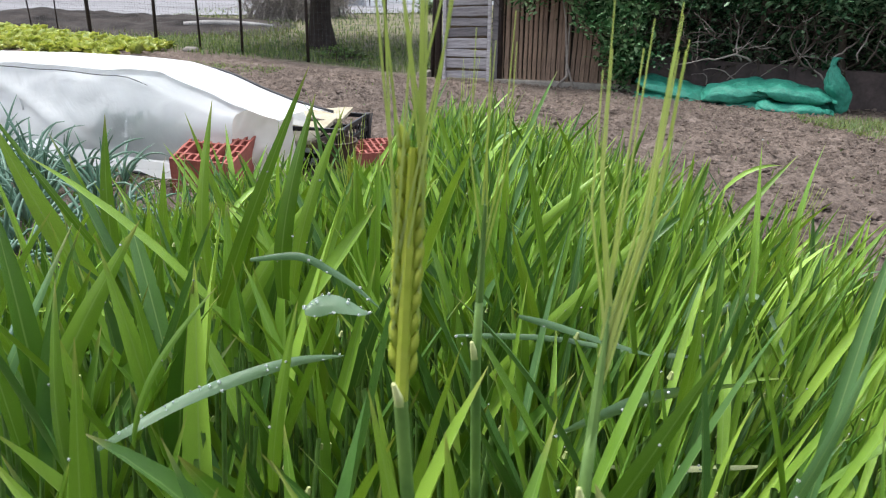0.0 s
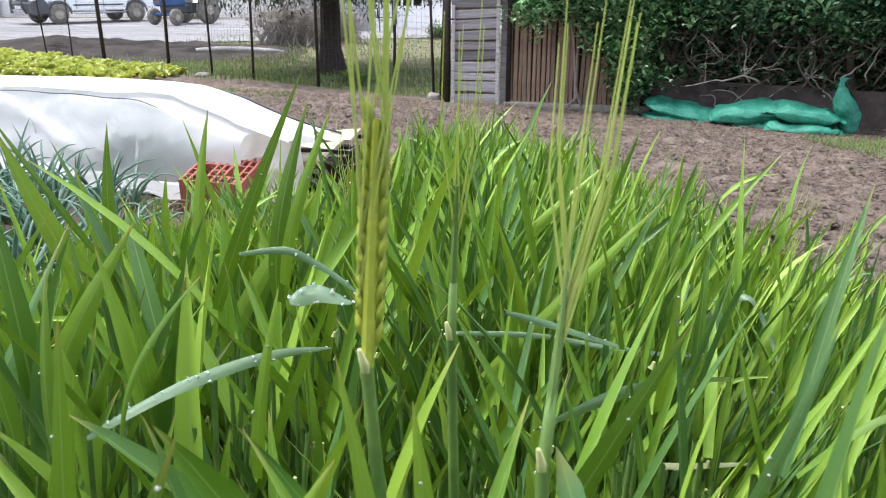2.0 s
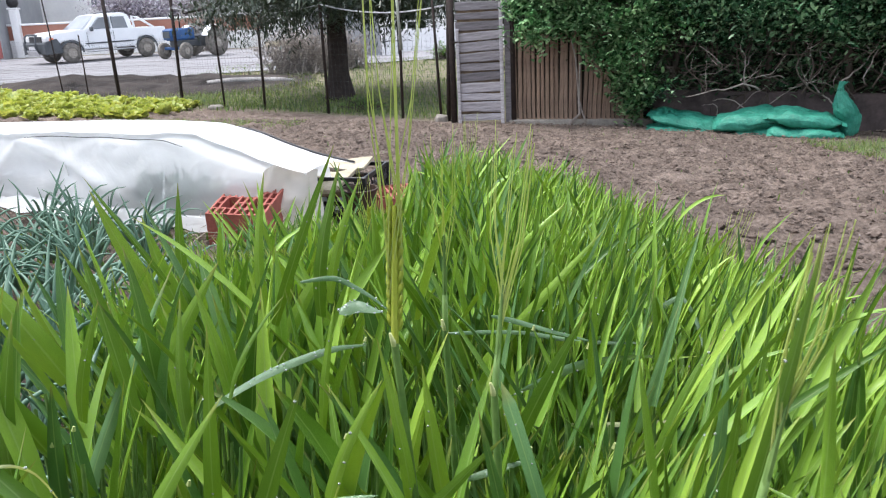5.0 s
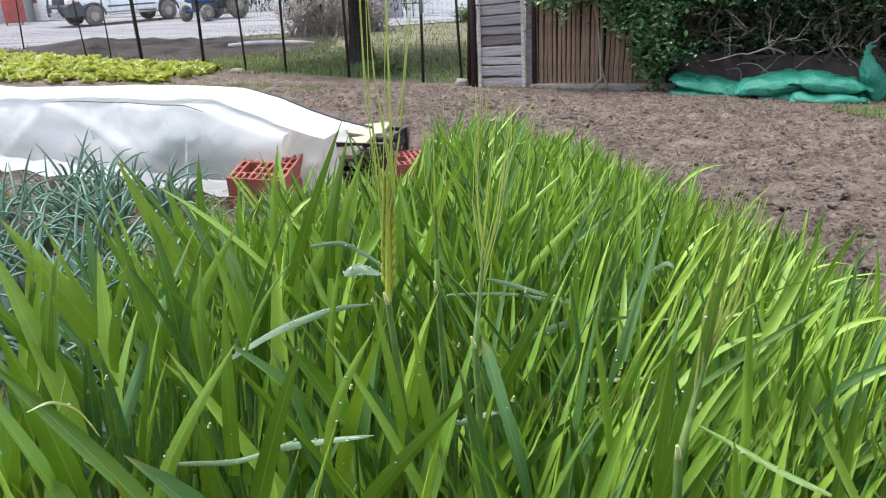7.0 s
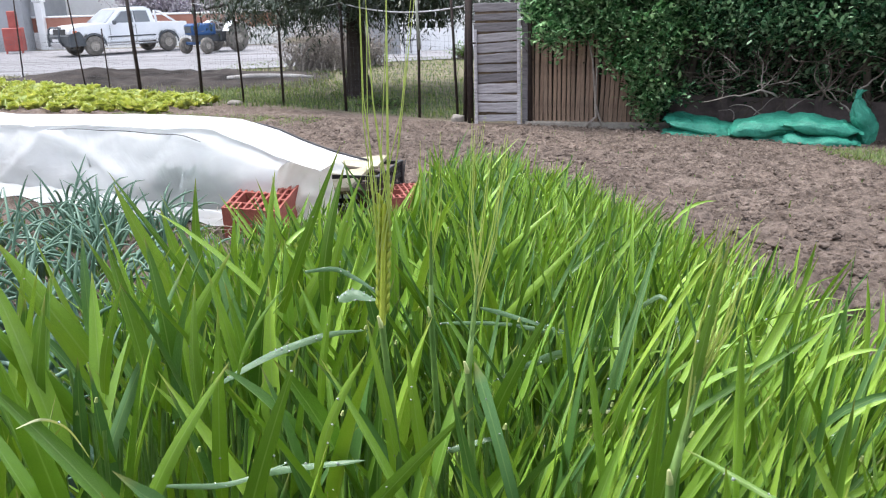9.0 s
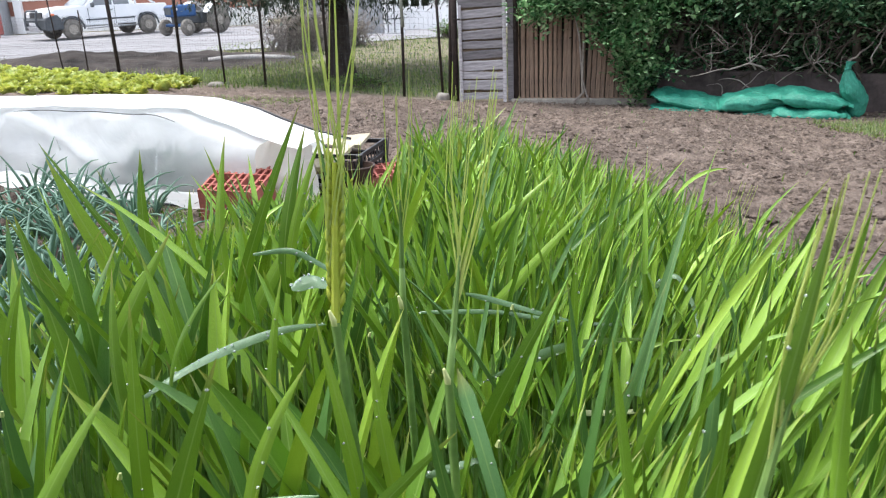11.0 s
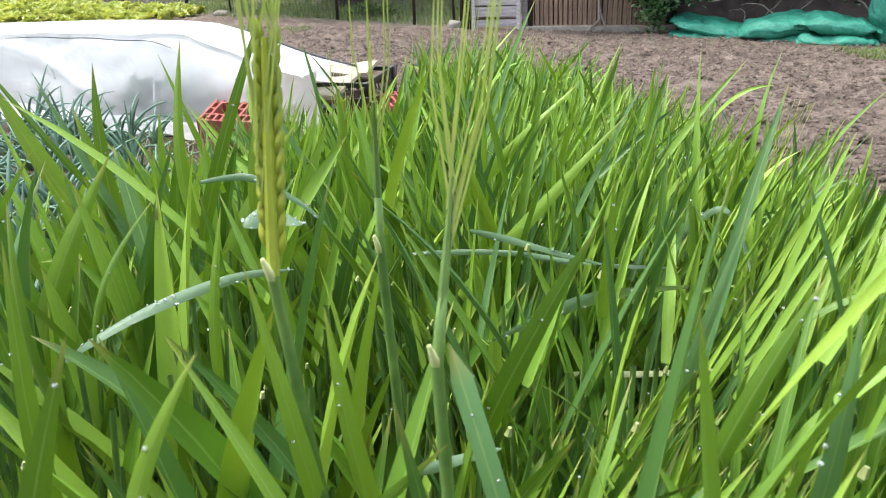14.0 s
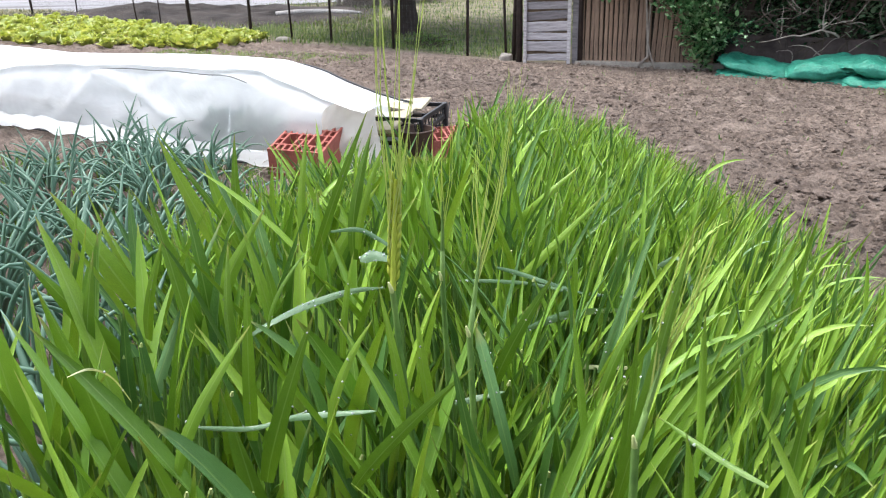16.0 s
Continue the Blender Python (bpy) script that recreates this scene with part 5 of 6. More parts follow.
def build_boundary():
    panel = thing("slatted_panel", "rusty brown panel of narrow upright slats", "fence panel", kind="structure")
    r = random.Random(8)
    slats = [Geo().box((w, 0.016, 1.12), Matrix.Translation((0, 0, 0.56)), 0.004).mesh("slat", M_RUST) for w in (0.040, 0.046, 0.051)]
    for i in range(28):
        x, y = hedge_xy(0.06 + 0.0565 * i)
        part("slat", r.choice(slats), M_RUST, panel, at=pose(x, y + r.uniform(-0.014, 0.014), ground_z(x, y) + 0.05 - r.uniform(0, 0.03), r.uniform(-1, 1), r.uniform(-0.6, 1.4) + 1.2 * (i > 14), -16 + r.uniform(-10, 10)))
    x, y = hedge_xy(0.72)
    # added dark sheet behind the slats, so their gaps look shaded
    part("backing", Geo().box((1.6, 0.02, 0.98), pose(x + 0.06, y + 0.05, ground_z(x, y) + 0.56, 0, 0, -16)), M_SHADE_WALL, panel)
    x, y = hedge_xy(0.85)
    part("footing", Geo().box((1.75, 0.10, 0.14), pose(x, y - 0.02, ground_z(x, y), 0, 0, -16), 0.01), M_STONE, panel)
    wall = thing("low_wall", "low wall of stained concrete slabs under the hedge", "wall", kind="structure")
    for i in range(7):
        x, y = hedge_xy(1.95 + 1.02 * i)
        part("slab", Geo().box((1.0, 0.07, 0.46), pose(x, y + 0.32, ground_z(x, y) + 0.17, 0, 0, -30.7), 0.008), M_CONCRETE, wall)
        x, y = hedge_xy(1.45 + 1.02 * i)
        part("pillar", Geo().box((0.09, 0.10, 0.50), pose(x, y + 0.33, ground_z(x, y) + 0.18, 0, 0, -30.7), 0.008), M_CONCRETE, wall)
    hedge = thing("hedge", "tall dark evergreen hedge with bare grey branches below", "hedge")
    # limbs
    for i in range(9):
        d = 0.2 + 0.95 * i
        x, y = hedge_xy(d)
        y += 0.45
        z = ground_z(x, y)
        pts = [(x + 0.1 * math.sin(i * 2.1 + k), y - 0.05 * k, z + 0.42 * k) for k in range(6)]
        part("trunk", Geo().tube(pts, [0.05, 0.045, 0.04, 0.032, 0.025, 0.015], 7), M_TWIG_DARK, hedge, "", True)
    # gnarled grey branches in the hollow, each with a few thin shoots
    def wander(p, q, steps, reach, w, mat):
        pts = [p.copy()]
        for k in range(steps):
            q = (q + Vector((r.gauss(0, 0.28), r.gauss(0, 0.10), r.gauss(0.02, 0.26)))).normalized()
            p = p + q * (reach / steps)
            pts.append(p.copy())
        part("branch", Geo().tube(pts, [w * (1 - 0.75 * k / steps) for k in range(steps + 1)], 6), mat, hedge, "", True)
        return pts
    for i in range(26):
        d = r.uniform(1.95, 5.3)
        x, y = hedge_xy(d)
        p = Vector((x, y - 0.02 - r.uniform(0, 0.14), ground_z(x, y) + r.uniform(0.40, 0.70)))
        side = r.choice((-1, 1))
        pts = wander(p, Vector((side * r.uniform(0.3, 1.0), -0.1, r.uniform(0.1, 0.9))).normalized(), 12, r.uniform(0.5, 1.0), r.uniform(0.006, 0.014), M_TWIG if i % 2 else M_TWIG_DARK)
        for k in range(3):
            q = pts[r.randrange(3, 11)]
            wander(q, Vector((r.uniform(-1, 1), -0.15, r.uniform(-0.2, 1))).normalized(), 6, r.uniform(0.15, 0.45), r.uniform(0.004, 0.007), M_TWIG if r.random() < 0.6 else M_TWIG_DARK)
    for i in range(22):
        x, y = hedge_xy(r.uniform(2.5, 5.6))
        wander(Vector((x, y + r.uniform(0.0, 0.2), ground_z(x, y) + r.uniform(0.10, 0.35))), Vector((r.uniform(-0.8, 0.8), -0.1, r.uniform(0.3, 1))).normalized(), 9, r.uniform(0.3, 0.7), r.uniform(0.005, 0.011), M_TWIG_DARK if i % 3 else M_TWIG)
    x, y = hedge_xy(0.82)
    z = ground_z(x, y)
    part("vine", Geo().tube([(x - 0.12, y - 0.1, z + 0.02), (x + 0.02, y - 0.07, z + 0.14), (x, y - 0.06, z + 0.45), (x - 0.03, y - 0.05, z + 0.8), (x - 0.1, y - 0.05, z + 1.1)], [0.012, 0.016, 0.014, 0.012, 0.01], 6), M_TWIG, hedge, "pale woody vine", True)
    part("vine", Geo().tube([(x + 0.1, y - 0.12, z), (x + 0.06, y - 0.08, z + 0.13), (x + 0.01, y - 0.07, z + 0.3), (x + 0.02, y - 0.06, z + 0.75)], [0.010, 0.013, 0.012, 0.008], 6), M_TWIG, hedge, "pale woody vine", True)
    # foliage: clusters of leaves set over a lumpy face
    P, AZ, TI, BE, L, W = [], [], [], [], [], []
    count = 0
    while count < 11500:
        d = r.uniform(-0.02, 7.6)
        x, y = hedge_xy(d)
        h = r.uniform(0.02, 2.6)
        if d < 1.0:
            low = 1.0 - 0.22 * d
        elif d < 1.45:
            low = 0.78 - (d - 1.0) * 1.6
        elif d < 1.72:
            low = 0.02
        else:
            low = min(0.92, 0.1 + (d - 1.72) * 2.6) + 0.22 * noise.noise(Vector((d * 1.9, 0, 0)))
        low += 0.10 * noise.noise(Vector((d * 4, 3, 0)))
        deep = r.random() < (0.5 if d > 1.75 else 0.12)
        # a dark hollow of bare branches above the sacks
        cave = 1.16 - 0.20 * max(0.0, d - 2.9) + 0.24 * noise.noise(Vector((d * 2.6, 1.0, 2.0)))
        if d > 1.85 and h < cave and r.random() < 0.86:
            continue
        if h < low:
            # a few leaves hang back in the hollow under the overhang
            if d < 1.9 or h < 0.38 or r.random() < 0.55:
                continue
        bulge = 0.26 * noise.noise(Vector((d * 1.3, h * 1.5, 0))) + 0.20 * noise.noise(Vector((d * 3.4, h * 3.4, 4))) + 0.06 - 0.10 * max(0, h - 0.9)
        if d < 1.75 and h > 0.6:
            bulge += 0.20 - 0.14 * min(1.2, h - 0.6)
        hollow = noise.noise(Vector((d * 1.5, h * 1.7, 9)))
        if deep or hollow < -0.22 or (d > 2.0 and h < 1.0 and r.random() < 0.7) or h < low:
            bulge = -r.uniform(0.2, 0.62)
        elif d > 1.9 and h < 1.5:
            bulge += 0.16
        cx, cy, cz = x + r.uniform(-0.03, 0.03), y - 0.14 - bulge, ground_z(x, y) + h
        for k in range(7):
            P.append((cx + r.gauss(0, 0.07), cy + r.gauss(0, 0.045), cz + r.gauss(0, 0.07)))
            AZ.append(math.pi + r.gauss(0, 1.0)), TI.append(r.uniform(0.4, 1.6)), BE.append(r.uniform(0.2, 0.9)), L.append(r.uniform(0.06, 0.115)), W.append(r.uniform(0.03, 0.052))
        count += 1
    # old leaves and dead shoots fill the depth of the hollow, behind the branches
    for i in range(1900):
        d, h = r.uniform(1.6, 7.0), r.uniform(0.42, 1.5)
        x, y = hedge_xy(d)
        cx, cy, cz = x, y + r.uniform(0.40, 0.85), ground_z(x, y) + h
        for k in range(7):
            P.append((cx + r.gauss(0, 0.09), cy + r.gauss(0, 0.06), cz + r.gauss(0, 0.09)))
            AZ.append(math.pi + r.gauss(0, 1.0)), TI.append(r.uniform(0.4, 1.6)), BE.append(r.uniform(0.2, 0.9)), L.append(r.uniform(0.07, 0.12)), W.append(r.uniform(0.035, 0.055))
    P, AZ, TI, BE, L, W = (np.array(q) for q in (P, AZ, TI, BE, L, W))
    # a paler shrub grows through the end above the panel
    edge = 2.75 + 0.25 * np.sin(P[:, 2] * 4.0) + rng.normal(0, 0.12, len(P))
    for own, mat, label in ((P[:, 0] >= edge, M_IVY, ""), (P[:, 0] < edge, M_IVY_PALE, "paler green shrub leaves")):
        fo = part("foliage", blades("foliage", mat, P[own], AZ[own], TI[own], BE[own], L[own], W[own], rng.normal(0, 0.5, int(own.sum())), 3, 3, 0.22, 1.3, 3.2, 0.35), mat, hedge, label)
        tagged(fo, label, kind="stuff")
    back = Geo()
    # a close mass of dark twigs, added to deepen the shade behind the leaves
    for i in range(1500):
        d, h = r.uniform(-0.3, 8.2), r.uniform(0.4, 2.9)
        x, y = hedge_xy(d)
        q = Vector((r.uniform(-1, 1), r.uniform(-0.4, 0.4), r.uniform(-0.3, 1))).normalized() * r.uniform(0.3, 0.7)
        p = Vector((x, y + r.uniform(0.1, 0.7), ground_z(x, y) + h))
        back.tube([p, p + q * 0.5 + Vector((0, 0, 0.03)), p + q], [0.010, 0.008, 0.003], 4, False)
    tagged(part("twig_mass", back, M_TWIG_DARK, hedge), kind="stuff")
    # added wall, coloured dark so the hedge's depth reads as shade
    wb = thing("wall_back", "added dark wall for the shade behind the hedge", "wall", kind="structure")
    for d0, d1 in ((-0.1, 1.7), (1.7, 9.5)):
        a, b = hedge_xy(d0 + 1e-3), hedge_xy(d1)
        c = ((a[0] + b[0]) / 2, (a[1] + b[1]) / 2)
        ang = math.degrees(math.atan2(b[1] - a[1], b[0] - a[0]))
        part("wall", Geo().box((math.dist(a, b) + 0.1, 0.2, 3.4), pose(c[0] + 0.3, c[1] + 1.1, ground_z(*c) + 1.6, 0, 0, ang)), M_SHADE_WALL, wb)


build_boundary()


# ---- sacks ----
def sack(label, m, size, seed, upright=False):
    def fn(u, v):
        a, b = math.tau * u, math.pi * (v - 0.5)
        e = 0.48
        cx, sx = math.cos(a), math.sin(a)
        cb, sb = math.cos(b), math.sin(b)
        f = lambda t, k: math.copysign(abs(t) ** k, t)
        p = Vector((f(cx, e) * f(cb, 0.6), f(sx, e) * f(cb, 0.6), f(sb, 0.9)))
        flat = 1 - 0.55 * abs(p.x) ** 3
        q = Vector((p.x * size[0], p.y * size[1] * (1 - 0.12 * abs(p.x) ** 4), p.z * size[2] * flat))
        n1 = noise.noise(q * 5 + Vector((seed, 0, 0)))
        n2 = noise.noise(q * 14 + Vector((0, seed, 0)))
        n3 = noise.noise(Vector((q.x * 3, q.y * 3, seed)))
        q += p * (0.045 * n1 + 0.018 * n2)
        q.z += 0.035 * n3 * (1 if p.z > 0 else 0.2)
        # sharp creases where the weave buckles
        crease = abs(noise.noise(Vector((q.x * 4 + q.y * 3, q.y * 4, seed * 1.7)))) + 0.5 * abs(noise.noise(Vector((q.x * 11, q.y * 9 + q.z * 5, seed))))
        q.z -= 0.05 * max(0.0, 0.22 - crease) * (3 if p.z > 0 else 0.5)
        return q
    ob = thing("sack", label, "sack", m, "green sacks")
    part("body", Geo().grid(fn, 56, 30, True), M_SACK, ob, "", True)
    for s in (-1, 1):
        part("hem", Geo().grid(lambda u, v: (s * (size[0] * 0.93 + 0.05 * u), (v - 0.5) * size[1] * 1.5, 0.012 * math.sin(v * 11 + seed) - 0.01 * u), 4, 14), M_SACK, ob, "sewn hem", True)
    return ob


def build_sacks():
    lab = "full green woven plastic sack lying by the hedge wall"
    for px, py, lift, ang, tilt, sz, seed in ((2.88, 9.22, 0.03, -20, 0, (0.36, 0.22, 0.05), 1), (2.95, 9.24, 0.11, -24, 10, (0.42, 0.24, 0.070), 2),
                                              (3.56, 8.78, 0.04, -22, 0, (0.28, 0.24, 0.05), 3), (3.50, 8.80, 0.15, -18, -7, (0.36, 0.26, 0.10), 4),
                                              (3.96, 8.44, 0.055, -20, 1, (0.35, 0.26, 0.060), 5), (3.97, 8.50, 0.19, -22, 5, (0.39, 0.26, 0.070), 6)):
        sack(lab, pose(px, py, ground_z(px, py) + lift, 6, tilt, ang), sz, seed)
    x, y = 4.42, 8.36
    up = thing("sack", "tied green woven sack standing upright against the hedge", "sack", pose(x, y, ground_z(x, y), 0, -14, 0), "green sacks")
    up.scale = (0.88, 0.88, 1.0)

    def stand(u, v):
        a = math.tau * u
        prof = ((0, 0.06), (0.06, 0.10), (0.2, 0.125), (0.42, 0.135), (0.6, 0.115), (0.74, 0.075), (0.84, 0.036), (0.9, 0.034), (1.0, 0.06))
        r = 0.0
        for (v0, r0), (v1, r1) in zip(prof, prof[1:]):
            if v0 <= v <= v1:
                r = r0 + (r1 - r0) * (v - v0) / (v1 - v0)
                break
        k = 1 + 0.20 * noise.noise(Vector((math.cos(a) * 1.6, math.sin(a) * 1.6, v * 5))) + 0.10 * noise.noise(Vector((math.cos(a) * 4, math.sin(a) * 4, v * 11))) + (0.10 * math.sin(a * 8 + v * 3) if v > 0.58 else 0)
        return (r * k * math.cos(a) + 0.03 * math.sin(v * 6.5) - 0.02 * v + 0.30 * max(0, v - 0.88), r * k * 0.72 * math.sin(a), 0.60 * v - 0.25 * max(0, v - 0.93) * (1 + math.cos(a)))
    part("body", Geo().grid(stand, 48, 40, True), M_SACK, up, "", True)
    part("tie", Geo().tube([(-0.035 + 0.036 * math.cos(math.tau * i / 12), 0.028 * math.sin(math.tau * i / 12), 0.52) for i in range(13)], 0.006, 5), M_SACK, up, "", True)


build_sacks()


# ---- beyond the fence ----
def build_tree():
    x0, y0 = -1.55, 14.2
    z0 = ground_z(x0, y0)
    tree = thing("tree", "old dark-barked tree with drooping evergreen crown", "tree", pose(x0, y0, z0))

    def trunk(u, v):
        a = math.tau * u
        r = 0.15 + 0.10 * (1 - v) ** 5 * (1 + 0.5 * math.sin(a * 4 + 1)) + 0.02 * noise.noise(Vector((math.cos(a) * 2, math.sin(a) * 2, v * 5))) + 0.012 * math.sin(a * 9 + v * 4) + 0.05 * max(0, v - 0.75)
        return (r * math.cos(a) + 0.05 * v, r * math.sin(a), 2.0 * v - 0.05)
    part("trunk", Geo().grid(trunk, 36, 24, True), M_BARK, tree, "", True)
    r = random.Random(21)
    P = []
    for i in range(9):
        a, L = math.tau * i / 9 + r.uniform(-0.2, 0.2), r.uniform(1.6, 2.7)
        rise = r.uniform(0.1, 0.7)
        pts = [Vector((0.05 + math.cos(a) * L * t, math.sin(a) * L * t, 1.72 + rise * 0.6 * math.sin(t * 2.6) - 0.2 * t * t + 0.1 * math.sin(t * 7 + i))) for t in (0, 0.15, 0.35, 0.55, 0.8, 1)]
        part("limb", Geo().tube(pts, [0.12, 0.10, 0.075, 0.055, 0.03, 0.012], 8), M_BARK, tree, "", True)
        for p in pts[2:]:
            for k in range(44):
                q = p + Vector((r.gauss(0, 0.42), r.gauss(0, 0.42), r.gauss(0.05, 0.30)))
                q.z = max(q.z, 1.26 + 0.12 * math.sin(q.x * 5) + r.uniform(-0.1, 0.1))
                if q.x > -1.9 + 0.3 * math.sin(q.z * 7):
                    P.append(q)
    V, AZ, TI, BE, L, W = [], [], [], [], [], []
    for c in P:
        for k in range(30):
            V.append(c + Vector((r.gauss(0, 0.12), r.gauss(0, 0.12), r.gauss(0, 0.12))))
            AZ.append(r.uniform(0, 6.28)), TI.append(r.uniform(0.4, 2.6)), BE.append(r.uniform(0, 0.6)), L.append(r.uniform(0.07, 0.14)), W.append(r.uniform(0.022, 0.038))
    cr = part("crown", blades("crown", M_OLIVE, np.array([v[:] for v in V]), AZ, TI, BE, L, W, None, 2, 3, 0.15, 1.3, 2.5, 0.4), M_OLIVE, tree)
    tagged(cr, kind="stuff")


build_tree()


def bush(name, label, x, y, size, mat, n, leaf, seed, twig=M_TWIG_DARK, twigs=60, lift=0.0):
    r = random.Random(seed)
    ob = thing(name, label, "bush", pose(x, y, ground_z(x, y) + lift))
    tw = Geo()
    V, AZ, TI, L, W = [], [], [], [], []
    for i in range(twigs):
        d = Vector((r.gauss(0, 0.55), r.gauss(0, 0.5), r.uniform(0.35, 1))).normalized()
        e = Vector((d.x * size[0], d.y * size[1], d.z * size[2])) * r.uniform(0.6, 1.05)
        m = e * 0.5 + Vector((r.gauss(0, 0.06), r.gauss(0, 0.06), 0.05)) * size[2]
        o = Vector((r.gauss(0, 0.25) * size[0], r.gauss(0, 0.25) * size[1], 0))
        tw.tube([o, o * 0.6 + m, e], [0.014, 0.008, 0.003], 4, False)
        for k in range(max(1, n // twigs)):
            t = r.uniform(0.35, 1.05)
            p = (m.lerp(e, t * 2 - 1) if t > 0.5 else m * (t * 2)) + Vector((r.gauss(0, 0.08), r.gauss(0, 0.08), r.gauss(0, 0.08))) * size[2]
            V.append(p[:]), AZ.append(r.uniform(0, 6.28)), TI.append(r.uniform(0.3, 2.2)), L.append(r.uniform(0.6, 1.3) * leaf), W.append(r.uniform(0.4, 0.8) * leaf)
    tagged(part("twig_mass", tw, twig, ob), kind="stuff")
    tagged(part("foliage", blades("foliage", mat, np.array(V), AZ, TI, 0.4, L, W, None, 2, 3, 0.2, 1.3, 2.5, 0.4), mat, ob), kind="stuff")
    return ob


bush("bush", "leafless brown bush with thin tangled twigs", -3.2, 20.5, (1.5, 0.9, 1.4), M_TWIG, 3600, 0.06, 3, M_TWIG, 300)
bush("bush", "leafless brown bush with thin tangled twigs", -2.3, 21.5, (1.4, 0.9, 1.25), M_TWIG, 3000, 0.06, 4, M_TWIG, 260)
bush("bush", "small green bush on the lawn", 0.6, 23.0, (0.7, 0.6, 0.55), M_WEED, 500, 0.08, 5)
bush("bush", "lilac-flowering shrub spilling over the wall", -12.9, 37.5, (2.8, 1.2, 3.6), M_LILAC, 8200, 0.14, 6, M_TWIG_DARK, 120)
bush("bush", "lilac-flowering shrub spilling over the wall", -10.2, 37.8, (2.4, 1.2, 3.2), M_LILAC, 6600, 0.14, 7, M_TWIG_DARK, 120)
bush("bush", "leafy green weeds at the fence foot", -1.0, 12.2, (0.5, 0.3, 0.22), M_WEED, 500, 0.06, 8)


def tufts(name, label, n, place, size, mat, width=0.012):
    p = np.array([place() for _ in range(n)])
    p = np.column_stack([p, ground_z(p[:, 0], p[:, 1]) - 0.01])
    L = rng.uniform(0.5, 1.2, n) * size
    ob = part(name, blades(name, mat, p, rng.uniform(0, 6.28, n), rng.uniform(0, 0.5, n), rng.uniform(0.1, 1.0, n), L, rng.uniform(0.6, 1.3, n) * width, None, 3, 2, 0.0), mat)
    return tagged(ob, label, "grass", "", "stuff")


def beyond_fence():
    d, o = rng.uniform(0.3, 7.0), abs(rng.normal(0, 2.2)) - 0.05
    x, y = fence_xy(d)
    return x + 0.627 * o, y + 0.779 * o


def lawn_spot():
    y = rng.uniform(12, 24)
    return rng.uniform(-6.0, 3.0), y


tufts("rough_grass", "rough green grass along the wire fence", 8000, beyond_fence, 0.13, M_LAWN, 0.010)
tufts("lawn", "thin patchy lawn beyond the fence", 9000, lawn_spot, 0.10, M_LAWN, 0.016)
tufts("grass_strip", "short bright grass beside the sacks", 8000, lambda: (rng.uniform(3.6, 6.4), 7.95 - abs(rng.normal(0, 0.8)) - 0.1 * rng.uniform(0, 6)), 0.075, M_GRASS, 0.008)
tufts("bed_edge_weeds", "low dull weeds at the end of the lettuce bed", 2600, lambda: (rng.uniform(-4.2, -1.6), 9.9 + rng.normal(0, 0.35)), 0.045, M_GRASS, 0.012)
tufts("bank_grass", "dull dry grass on the earth bank", 5200, lambda: (rng.uniform(-14, -2.5), rng.uniform(15.6, 21.2)), 0.12, M_DRY_GRASS, 0.02)
tufts("weeds", "small weeds on the bare soil", 420, lambda: (rng.uniform(-1.5, 5), rng.uniform(3.0, 9.5)), 0.05, M_WEED, 0.012)

tufts("patch_edge_grass", "thin straggling grass along the barley's open edge", 900, lambda: (0.60 + abs(rng.normal(0, 0.20)) - 0.04, rng.uniform(0.5, 2.4)), 0.24, M_LAWN_TALL, 0.0045)
tufts("bed_weeds", "small pale weeds between the onions", 3200, lambda: (rng.uniform(-2.4, -0.35), rng.uniform(1.2, 3.5)), 0.07, M_WEED, 0.010)


def build_straw():
    r = random.Random(31)
    g = Geo()
    for i in range(70):
        x, y = r.gauss(-0.72, 0.28), r.gauss(3.22, 0.16)
        z, a, L = ground_z(x, y) + r.uniform(0.0, 0.05), r.uniform(0, 6.28), r.uniform(0.05, 0.22)
        c = r.uniform(-1.5, 1.5)
        pts = [(x + L * t * math.cos(a + c * t), y + L * t * math.sin(a + c * t), z + 0.05 * math.sin(t * 3) * r.uniform(0.2, 1)) for t in (0, 0.25, 0.5, 0.75, 1)]
        g.tube(pts, r.uniform(0.001, 0.0022), 4, False)
    tagged(part("straw", g, M_STRAW), "dry pale stalks and roots round the brick", "straw", "", "stuff")


M_STRAW = plain("dry stalk", (0.24, 0.20, 0.15), (0.40, 0.35, 0.28), 20, 0.8, bump=0.1)
build_straw()


